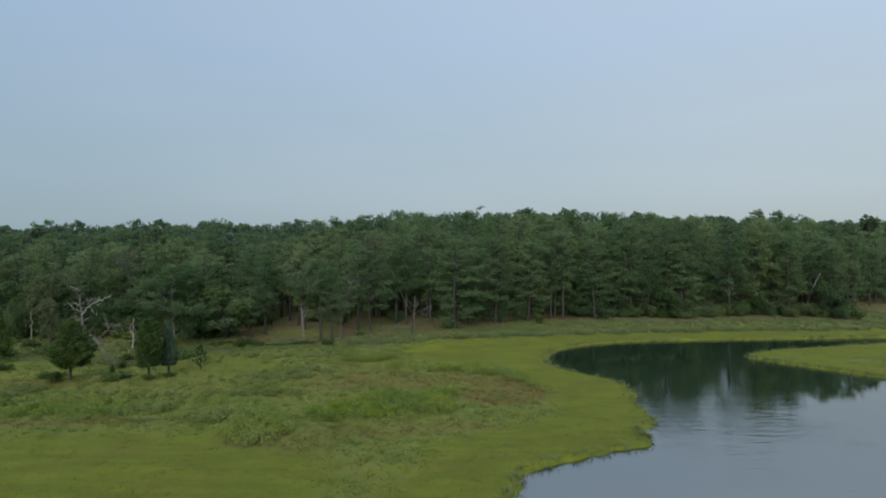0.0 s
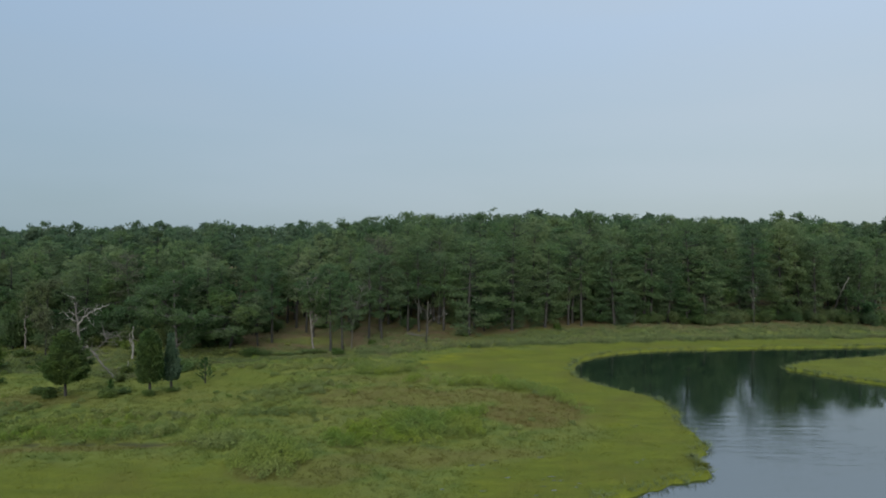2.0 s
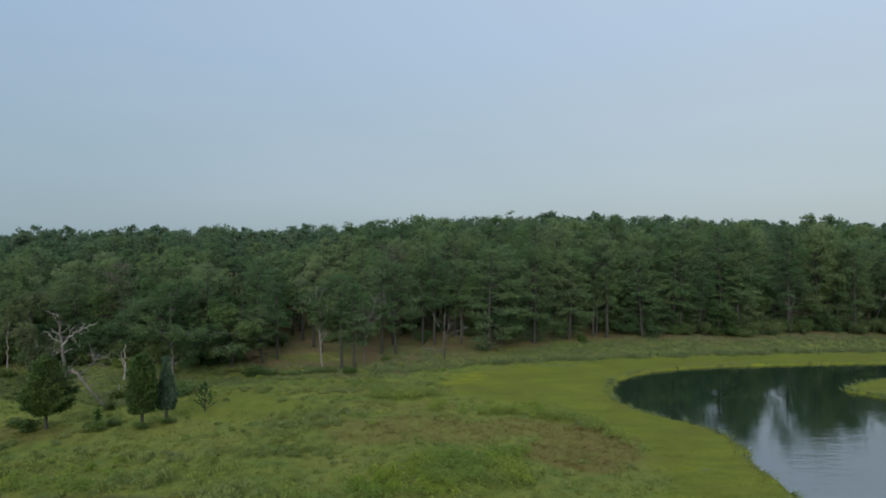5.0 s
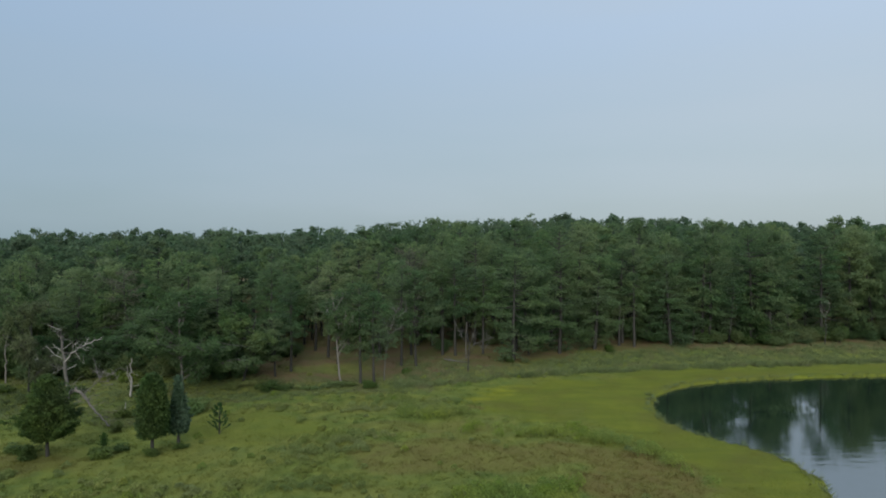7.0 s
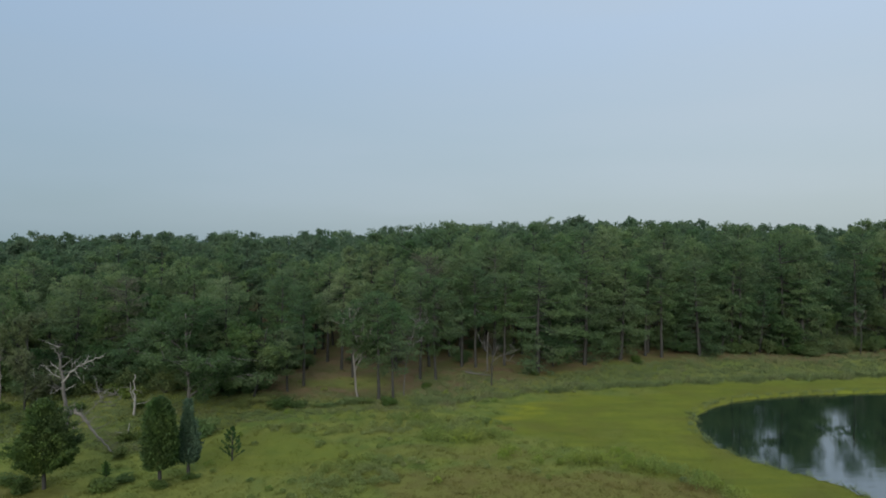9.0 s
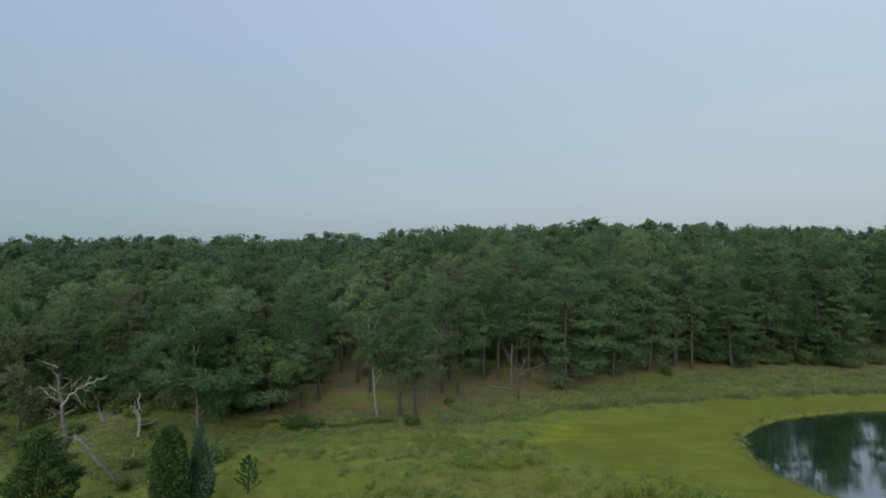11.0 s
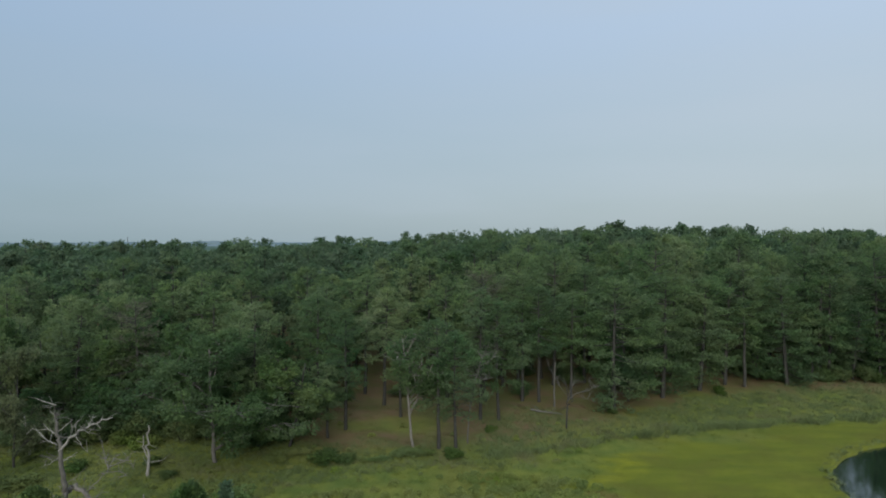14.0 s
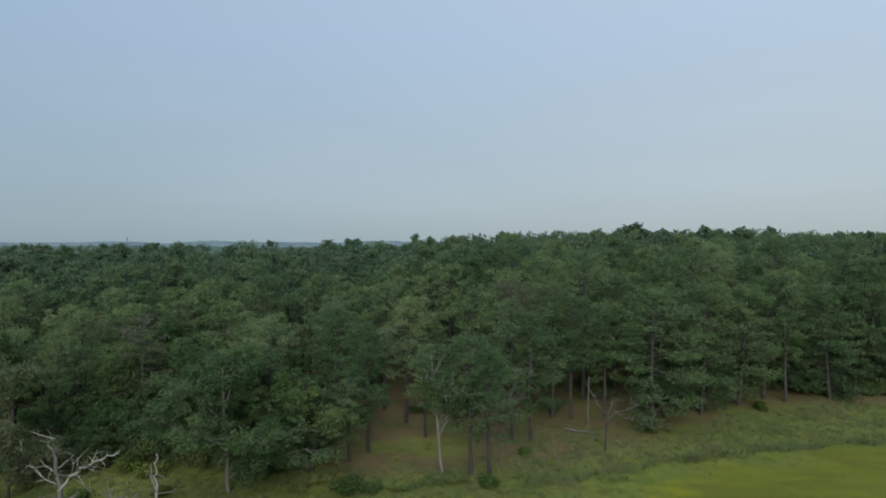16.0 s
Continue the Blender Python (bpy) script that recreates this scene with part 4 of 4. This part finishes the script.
dead_tree("dead_tree", -50.6, 79.0, [
    ([(-0.1, 0, -0.1), (-0.05, 0, 1.8), (-0.1, 0, 3.4), (0.1, 0, 4.6), (0.0, 0, 6.4)], 0.13, 0.03),
    ([(0.0, 0, 3.7), (0.5, 0, 4.2), (0.9, 0, 4.4)], 0.07, 0.02),
    ([(0.05, 0, 4.4), (-0.6, 0.1, 5.0), (-1.0, 0.1, 5.2)], 0.06, 0.015),
    ([(0.08, 0, 5.0), (0.5, 0, 5.7), (0.8, 0, 6.3)], 0.06, 0.015)], 1.2,
    "slender pale standing dead tree beside an olive oak", 312, 0.0, MAT_PALEBARK)
dead_tree("dead_tree", -33.9, 69.0, [([(0, 0, -0.1), (0.05, 0, 0.6), (0.1, 0, 1.1)], 0.09, 0.05), ([(0.02, 0, 0.3), (-0.6, 0, 0.35), (-1.1, 0.1, 0.4)], 0.04, 0.015)], 0.6,
          "short weathered stump of a dead tree", 306)
dead_tree("dead_tree", -4.1, 85.4, [
    ([(0, 0, -0.1), (0.0, 0, 1.5), (0.1, 0, 3.0), (-0.2, 0, 4.4)], 0.13, 0.04),
    ([(0.05, 0, 2.5), (0.9, -0.1, 3.2), (2.0, -0.2, 3.5), (2.9, -0.2, 3.9)], 0.08, 0.015),
    ([(0.05, 0, 2.7), (0.6, 0, 3.9), (1.0, 0, 4.3)], 0.06, 0.012),
    ([(0.0, 0, 3.0), (-0.7, 0.1, 3.9), (-1.0, 0.1, 4.5)], 0.05, 0.012),
    ([(0.9, -0.1, 3.2), (1.5, 0.1, 2.7), (2.3, 0.1, 2.5)], 0.045, 0.012)], 3.2,
    "grey dead tree with a crooked spreading crown", 307, 0.0, MAT_DRYTWIG, MAT_BARK)
dead_tree("dead_tree", -4.1, 91.5, [([(0, 0, -0.1), (0.0, 0, 2.2), (0.12, 0, 4.4)], 0.13, 0.09), ([(0.1, 0, 3.6), (0.4, 0, 4.0), (0.5, 0, 4.3)], 0.04, 0.015)], 0.4,
          "grey broken trunk standing among the pines", 308, 0.0, MAT_DRYTWIG)
dead_tree("dead_tree", -13.0, 81.6, [
    ([(0, 0, -0.1), (0.1, 0, 2.2), (0.35, 0, 4.5), (1.0, 0, 6.5), (1.7, 0, 8.2)], 0.10, 0.02),
    ([(0.3, 0, 4.2), (0.9, 0.1, 5.2), (1.9, 0.1, 5.6)], 0.05, 0.012),
    ([(0.5, 0, 5.0), (0.0, 0, 6.0), (-0.5, 0.1, 6.8)], 0.05, 0.012),
    ([(1.0, 0, 6.4), (1.9, 0, 7.0), (2.4, 0, 7.6)], 0.04, 0.01)], 4.0,
    "thin grey leafless tree among the pines", 309, 0.0, MAT_DRYTWIG)
dead_tree("dead_tree", 58.6, 104.2, [([(0, 0, -0.1), (0.5, -0.3, 2.5), (1.1, -0.9, 4.9)], 0.12, 0.09), ([(1.08, -0.88, 4.8), (1.4, -1.2, 5.9), (1.8, -1.5, 6.9)], 0.11, 0.08), ([(1.0, -0.8, 4.6), (0.5, -1.0, 5.4), (0.4, -1.0, 6.0)], 0.04, 0.015)], 0.3,
          "leaning dead trunk with a pale broken top among pines", 310, 0.0, None, MAT_BARK)
dead_tree("dead_tree", 45.6, 102.4, [
    ([(0, 0, -0.1), (0.1, 0, 2.5), (0.0, 0, 4.2), (-0.3, 0, 5.6)], 0.11, 0.03),
    ([(0.0, 0, 3.9), (0.5, 0, 4.8), (0.7, 0, 5.8)], 0.06, 0.015),
    ([(0.05, 0, 3.6), (-0.5, 0, 4.6), (-0.8, 0, 5.4)], 0.05, 0.012)], 1.6,
    "grey forked dead tree against the pines", 311, 0.0, MAT_PALEBARK, MAT_BARK)


def make_fallen_log():
    r = np.random.default_rng(320)
    b = Build()
    b.tube(bend((-1.5, 0, 0.42), (1.4, -0.7, 0.08), 9, 0.09, r), 0.10, 0.04, 7)
    b.tube(bend((-0.6, -0.1, 0.25), (-1.3, 0.5, 0.75), 4, 0.04, r), 0.05, 0.015, 4)
    b.tube(bend((0.2, -0.4, 0.2), (0.8, 0.1, 0.5), 4, 0.04, r), 0.04, 0.012, 4)
    ob = new("fallen_log", b.mesh("fallen_log", MAT_DRYTWIG, True))
    ob.matrix_basis = pose(-5.2, 89.3, float(height(np.array([-5.2]), np.array([89.3]))[0]) - 0.06)
    tagged(ob, "bleached fallen log on the pine litter", "log")


make_fallen_log()

# ---- bushes ----


def bush_mesh(seed, leaves, size, leaf, tall=1.0):
    """A low bush of several stems with leafy lobes, one metre across."""
    r = np.random.default_rng(seed)
    b, w = Build(), Build()
    lobes = [(np.array([math.cos(a) * q, math.sin(a) * q, h * tall]), s) for a, q, h, s in
             zip(r.uniform(0, 6.28, 9), r.uniform(0.05, 0.42, 9), r.uniform(0.18, 0.75, 9), r.uniform(0.2, 0.34, 9))]
    for c, rad in lobes:
        m = leaves // 9
        g = r.normal(size=(m, 3))
        g /= np.linalg.norm(g, axis=1)[:, None]
        p = c + g * r.uniform(0.3, 1, m)[:, None] ** 0.5 * rad
        p[:, 2] = np.maximum(p[:, 2], 0.02)
        b.leaves(p, size, r, g, 0.5, 1.0)
        w.tube(bend((0, 0, -0.05), c, 3, 0.02, r), 0.018, 0.006, 3)
    return w.mesh("bush_stems", MAT_BARK, True), b.mesh("bush_leaves", leaf)


def bush_at(x, y, s, h, words, group, kinds):
    k = int(rng.integers(0, 3))
    z = float(height(np.array([x]), np.array([y]))[0])
    root = new("bush")
    part("stem", kinds[k][0], root)
    part("foliage", kinds[k][1], root)
    root.matrix_basis = pose(x, y, z - 0.02, 0, 0, float(rng.uniform(0, 360))) @ Matrix.Diagonal((s * 1.15, s * 0.8, h, 1))
    tagged(root, words, "bush", group)


BUSHES = [bush_mesh(400 + k, 1800, 0.075, MAT_LOWBUSH) for k in range(3)]
UNDERGROWTH = [bush_mesh(410 + k, 3000, 0.042, MAT_BUSH) for k in range(3)]
rng = np.random.default_rng(55)
for x, y, s, h in [(-24.3, 78.0, 2.5, 1.0), (-22.6, 77.4, 1.8, 0.7), (-14.05, 78.6, 1.6, 0.95), 
                   (-34.9, 57.6, 1.7, 0.9), (-36.6, 59.0, 1.5, 0.7), (-30.3, 58.0, 1.6, 0.8), (-29.4, 59.4, 1.2, 0.6), (-33.1, 67.6, 1.2, 0.9), (-31.9, 63.9, 1.3, 0.8),
                   (-26.6, 58.0, 1.1, 0.6), (-25.3, 59.6, 0.9, 0.5), (-43.4, 80.6, 2.4, 1.6), (-40.4, 80.0, 2.0, 1.3), (-48.5, 75.5, 2.0, 0.9),
                   (-44.0, 72.5, 2.0, 1.0), (-38.6, 79.2, 1.8, 1.2), (-43.0, 62.5, 1.6, 0.8), (-11.0, 84.5, 1.1, 0.6), (1.0, 89.0, 1.0, 0.6), (14.5, 97.0, 1.7, 1.0), (63.8, 99.5, 2.6, 2.2), (-41.6, 75.4, 1.8, 0.8), (-36.4, 76.4, 1.6, 0.7), (-34.2, 73.9, 1.2, 0.6), (-47.6, 70.2, 1.6, 0.7)]:
    bush_at(x, y, s, h, "low dark green leafy bush in the grass", "bushes on the meadow", BUSHES)


SOFTBUSHES = [bush_mesh(420 + k, 1500, 0.07, MAT_BAYBERRY) for k in range(3)]
for x, y, s, h in [(-19.9, 77.9, 1.6, 0.5), (-18.6, 79.0, 1.5, 0.55), (-17.4, 79.2, 2.0, 0.7), (-16.2, 79.0, 1.3, 0.5), (-26.6, 79.0, 1.8, 0.6), (-21.2, 78.0, 1.3, 0.45), (-27.9, 77.6, 1.9, 0.5), (-28.0, 69.4, 2.2, 1.4)]:
    bush_at(x, y, s, h, "low grey-green leafy bush before the clearing", "bushes on the meadow", SOFTBUSHES)

# leafy growth beneath the oaks of the wood's edge
for x, y, s, h in [(-52.5, 79.2, 3.4, 2.6), (-49.6, 80, 3.2, 2.2), (-47.6, 79, 3.0, 2.4), (-45, 80.6, 3.0, 2.0), (-43.2, 81.4, 3.2, 2.6), (-41, 82.4, 3.0, 2.4), (-39.2, 81.8, 3.2, 2.8),
                   (-37.6, 82.4, 2.8, 2.2), (-36, 80.8, 3.2, 2.6), (-34.2, 81.2, 3.0, 2.2), (-47.2, 81, 3.4, 3.0), (-44.4, 83.2, 3.6, 3.2), (-40, 84.2, 3.6, 3.2), (-35.2, 83.2, 3.6, 3.0),
                   (-29.6, 79.6, 3.0, 2.0), (-27.8, 81.4, 2.8, 1.8)]:
    bush_at(x, y, s, h, "green leafy undergrowth bush beneath the oaks", "undergrowth of the wood", UNDERGROWTH)

# undergrowth beneath the front pines
for k_bush in range(225):
    x = float(rng.uniform(-62, 75)) if k_bush % 3 else float(rng.uniform(22, 66))
    y = float(front(x)) + (float(rng.uniform(1.6, 14)) if k_bush % 3 or x < 6 else float(rng.uniform(-1.2, 2.5)))
    if -27 < x < 0 and (y < float(front(x)) + 2.5 or rng.random() < 0.4):
        continue
    s, h = float(rng.uniform(1.6, 3.4)), float(rng.uniform(0.9, 2.6))
    bush_at(x, y, s, h, "green leafy undergrowth bush beneath the pines", "undergrowth of the wood", UNDERGROWTH)


# ---- marsh plants, uncounted ----


def scatter(n, seed, x0, x1, y0, y1):
    r = np.random.default_rng(seed)
    x, y = r.uniform(x0, x1, n), r.uniform(y0, y1, n)
    ok = (np.abs(x + 0.28 * (y - 30)) < 30 + 0.62 * y) & (x > -8 - 0.78 * y) & (x < 6 + 0.76 * y)
    return r, x[ok], y[ok]


def cover(x, y, patches):
    """Where the leafy marsh shrubs stand close."""
    a = np.zeros(np.shape(x))
    for cx, cy, rx, ry, turn, w in patches:
        a = np.maximum(a, w * blob(x, y, cx, cy, rx, ry, turn))
    return a


ELDERS = [(-25, 46.7, 8.0, 1.0, 7, 1.0), (-26, 48.5, 10, 2.6, 5, 0.45), (-16, 45.6, 3.2, 1.8, -10, 1.0), (-12.2, 42.3, 2.3, 3.2, 10, 1.0),
          (-5.0, 47.4, 6.8, 2.6, 14, 1.0), (-3.0, 50.8, 4.6, 1.8, 18, 0.8), (-1.0, 63.4, 5.0, 1.2, 0, 0.9), (4.4, 61.2, 3.0, 1.0, -28, 1.0), (7.4, 57.6, 1.0, 2.8, 20, 0.9),
          (8.5, 53.4, 0.7, 2.0, 10, 0.6), (-8, 68.6, 3.6, 1.8, 0, 1.0), (-36, 46, 5, 1.5, 5, 0.6)]
BAYBERRIES = [(-15.6, 59.5, 3.0, 4.6, -10, 0.8), (-15, 52.6, 4.0, 1.4, 0, 0.6), (-10, 72.2, 6.0, 2.2, -8, 0.85), (-18, 70.4, 7.0, 1.3, -4, 0.7), (-13, 62.8, 3.2, 0.7, -4, 0.8),
              (-20.5, 66.5, 4.0, 0.8, 0, 0.4), (-27, 51.5, 9, 1.6, 3, 0.4), (-36, 52, 6, 3, 0, 0.4), (-6, 61.8, 2.0, 0.6, 0, 0.5)]


def make_shrubs(name, patches, stray, seed, tall_lo, tall_hi, material, label):
    """Close-standing leafy clumps, uncounted, one object."""
    r, x, y = scatter(9500, seed, -48, 14, 36, 88)
    d = land(x, y)
    near = cover(x, y, patches)
    keep = (r.random(len(x)) < 0.9 * near ** 1.3 + stray * (zones(x, y, d)[1] < 0.4) * (y > 45)) & (d > 2.5) & (y < front(x) - 2)
    x, y, d, near = x[keep], y[keep], d[keep], near[keep]
    z = height(x, y, d)
    per = 170
    tall = r.uniform(tall_lo, tall_hi, len(x)) * (0.65 + 0.45 * near)
    wide = tall * r.uniform(0.5, 0.9, len(x)) * (1.3 if tall_hi < 0.6 else 1.0)
    g = r.normal(size=(len(x), per, 3))
    g[:, :, 2] = np.abs(g[:, :, 2]) * 1.2 - 0.15
    g /= np.linalg.norm(g, axis=2)[:, :, None]
    e = g * r.uniform(0.35, 1, (len(x), per, 1)) ** 0.4 * (1 + 0.25 * np.sin(g[:, :, :1] * 5 + x[:, None, None] * 7) * np.cos(g[:, :, 1:2] * 4))
    c = np.stack([x, y, z + tall * 0.30], 1)[:, None, :] + e * np.stack([wide, wide, tall * 0.70], 1)[:, None, :]
    b = Build()
    b.needles(c.reshape(-1, 3), 0.09, r, g.reshape(-1, 3) * 0.8, 0.40, 1.2, 0.5)
    tagged(new(name, b.mesh(name, material)), label, "shrubs", kind="stuff")


def blades(name, x, y, d, tall, wide, per, r, label, category, spread=0.09, flop=(0.1, 0.7), material=None):
    n = len(x)
    z = height(x, y, d)
    bx = np.repeat(x, per) + r.normal(size=n * per) * spread
    by = np.repeat(y, per) + r.normal(size=n * per) * spread
    bz = np.repeat(z, per) - 0.03
    h = np.repeat(tall, per) * r.uniform(0.7, 1.2, n * per)
    a = r.uniform(0, 6.28, n * per)
    lean = h * r.uniform(flop[0], flop[1], n * per)
    la = r.uniform(0, 6.28, n * per)
    w = wide * r.uniform(0.6, 1.3, n * per)
    root = np.stack([bx, by, bz], 1)
    side = np.stack([np.cos(a) * w, np.sin(a) * w, 0 * w], 1)
    tip = root + np.stack([np.cos(la) * lean, np.sin(la) * lean, h], 1)
    v = np.stack([root - side, root + side, tip], 1).reshape(-1, 3)
    me = bpy.data.meshes.new(name)
    me.from_pydata(v.tolist(), [], (np.arange(n * per)[:, None] * 3 + np.arange(3)).tolist())
    me.materials.append(material or MAT_GRASS)
    paint_zones(me, np.repeat(x, per * 3), np.repeat(y, per * 3), np.repeat(d, per * 3))
    tagged(new(name, me), label, category, kind="stuff")


def make_grass():
    r, x, y = scatter(60000, 511, -60, 75, 28, 92)
    d = land(x, y)
    thin = np.clip(1.25 - (y - 30) / 60, 0.35, 1.0)
    keep = (d > 0.15) & (r.random(len(x)) < thin) & (mud_shade_cut(x, y) < 0.4)
    x, y, d = x[keep], y[keep], d[keep]
    brown, lime, _ = zones(x, y, d)
    tall = (0.17 - 0.10 * lime) * (1 + 0.3 * waves(x, y, 23, 3.0))
    blades("marsh_grass", x, y, d, tall, 0.030, 6, r, "short green and brown marsh grass over the meadow", "grass", 0.14, (0.9, 2.2))
    # taller grass on the water's edge
    r, x, y = scatter(170000, 512, -5, 75, 28, 92)
    d = land(x, y)
    keep = (d > -0.12) & (d < 0.7) & (r.random(len(x)) < 0.30 * (1 - 0.6 * (d > 0.35)))
    blades("bank_grass", x[keep], y[keep], d[keep], 0.27 + 0.10 * waves(x[keep], y[keep], 26, 1.7), 0.022, 7, r, "taller green grass hanging over the creek bank", "grass", 0.11, (0.9, 1.9), MAT_REED)
    # reeds before the wood
    r, x, y = scatter(60000, 513, -60, 90, 76, 122)
    d = land(x, y)
    into = y - front(x)
    edge = y - np.interp(x, REED_X, REED_Y) + 0.5 * waves(x, y, 16, 4.0)
    keep = (edge > 0.2) & (into < np.where((x > -4) & (x < 21), -5.0 + 1.2 * waves(x, y, 27, 3.0), -0.5)) & (d > 3.2) & (x > -12) & (r.random(len(x)) < np.where(edge < 1.4, 1.0, 0.75) * (1 - 0.8 * sstep(-5, -1, into)))
    blades("reeds", x[keep], y[keep], d[keep], np.where(edge[keep] < 1.1, 0.72, 0.34) * (1 + 0.3 * waves(x[keep], y[keep], 25, 5.0)), 0.019, 12, r, "tall olive reeds and grass before the wood", "reeds", 0.16, (0.5, 1.3), MAT_REED)
    r, x, y = scatter(30000, 514, -62, -8, 62, 96)
    d = land(x, y)
    into = y - front(x)
    keep = (into > -16) & (y < np.interp(x, LITTER_X, LITTER_Y) + 1.5 * r.random(len(x))) & (r.random(len(x)) < 0.6)
    blades("meadow_grass", x[keep], y[keep], d[keep], np.full(keep.sum(), 0.24), 0.017, 11, r, "pale green grass along the wood's edge", "grass", 0.14, (0.6, 1.6), MAT_REED)


make_shrubs("marsh_shrubs", ELDERS, 0.004, 501, 0.42, 0.85, MAT_SHRUB, "patches of leafy bright green marsh shrubs in the meadow")
make_shrubs("bayberry_shrubs", BAYBERRIES, 0.025, 502, 0.24, 0.52, MAT_BAYBERRY, "low grey-green bayberry shrubs scattered through the meadow")
make_grass()


def make_puddles():
    """Small wet spots between the grass near the creek."""
    r = np.random.default_rng(61)
    spots = []
    for cx, cy, many in [(-4.4, 36.0, 5), (0.8, 40.8, 4), (4.1, 39.0, 6), (2.8, 42.2, 3), (2.9, 37.5, 4), (-1.0, 37.5, 4), (11.4, 48.6, 3), (9.8, 42.0, 2)]:
        for _ in range(many):
            spots.append((cx + r.normal() * 1.0, cy + r.normal() * 0.45, float(r.uniform(0.12, 0.36))))
    for x, y, s in spots:
        a = np.linspace(0, 2 * np.pi, 20, endpoint=False)
        rad = 0.26 * s * (1 + 0.3 * np.sin(2 * a + r.uniform(0, 6)) + 0.2 * np.sin(5 * a + r.uniform(0, 6)))
        b = Build()
        ring = np.stack([np.cos(a) * rad * 1.9, np.sin(a) * rad * 0.45, 0 * a], 1)
        low = np.concatenate([ring * 0.9 - np.array([0, 0, 0.12])])
        b.add(np.concatenate([ring, low]), [(k, (k + 1) % 20, 20 + (k + 1) % 20, 20 + k) for k in range(20)])
        b.f.append(list(range(20)))
        ob = new("puddle", b.mesh("puddle", MAT_WATER))
        rim = height(x + ring[:, 0], y + ring[:, 1])
        ob.matrix_basis = pose(x, y, float(rim.mean()) + 0.010)
        tagged(ob, "small puddle shining between the marsh grass", "puddle", "puddles in the marsh")


make_puddles()


def make_tussocks():
    """Round tussocks of tall grass on the near bank."""
    r = np.random.default_rng(71)
    for x, y, s in [(5.0, 34.0, 0.75), (4.3, 32.4, 0.8), (13.6, 40.3, 0.6), (15.6, 46.1, 0.55), (16.6, 53.9, 0.7), (12.9, 41.4, 0.5), (33.4, 71.8, 0.8)]:
        n = 420
        a, q = r.uniform(0, 6.28, n), s * np.sqrt(r.uniform(0, 1, n))
        root = np.stack([np.cos(a) * q, np.sin(a) * q, 0 * a - 0.12], 1)
        tall = 0.30 * (1 - 0.5 * (q / s) ** 2) * r.uniform(0.7, 1.15, n)
        tip = root + np.stack([np.cos(a) * q * 0.7, np.sin(a) * q * 0.7, tall], 1) + r.normal(size=(n, 3)) * 0.06
        side = np.stack([-np.sin(a), np.cos(a), 0 * a], 1) * 0.022 + r.normal(size=(n, 3)) * 0.008
        b = Build()
        b.add(np.stack([root - side, root + side, tip], 1).reshape(-1, 3), np.arange(n)[:, None] * 3 + np.arange(3))
        me = b.mesh("grass_tussock", MAT_GRASS)
        paint_zones(me, np.full(n * 3, x), np.full(n * 3, y), np.full(n * 3, 0.5))
        ob = new("grass_tussock", me)
        ob.matrix_basis = pose(x, y, float(height(np.array([x]), np.array([y]))[0]))
        tagged(ob, "round green tussock of tall grass on the creek bank", "grass tussock", "tussocks on the bank")


make_tussocks()


def make_mast():
    """A radio mast on the far ridge: pole and three cross arms."""
    root = new("radio_mast")
    p = Build()
    p.tube([(0, 0, 0), (0, 0, 14), (0, 0, 28)], 0.7, 0.35, 6)
    part("pole", p.mesh("mast_pole", MAT_BARK), root)
    arm = Build()
    arm.tube([(-1.6, 0, 0), (0, 0, 0), (1.6, 0, 0)], 0.22, 0.22, 5)
    data = arm.mesh("mast_arm", MAT_BARK)
    for z in (20, 23, 26):
        ob = part("arm", data, root)
        ob.location = (0, 0, z)
    root.matrix_basis = pose(-700, 1450, float(height(np.array([-700.0]), np.array([1450.0]))[0]) - 0.3)
    tagged(root, "thin dark radio mast on the far ridge", "radio mast")


make_mast()
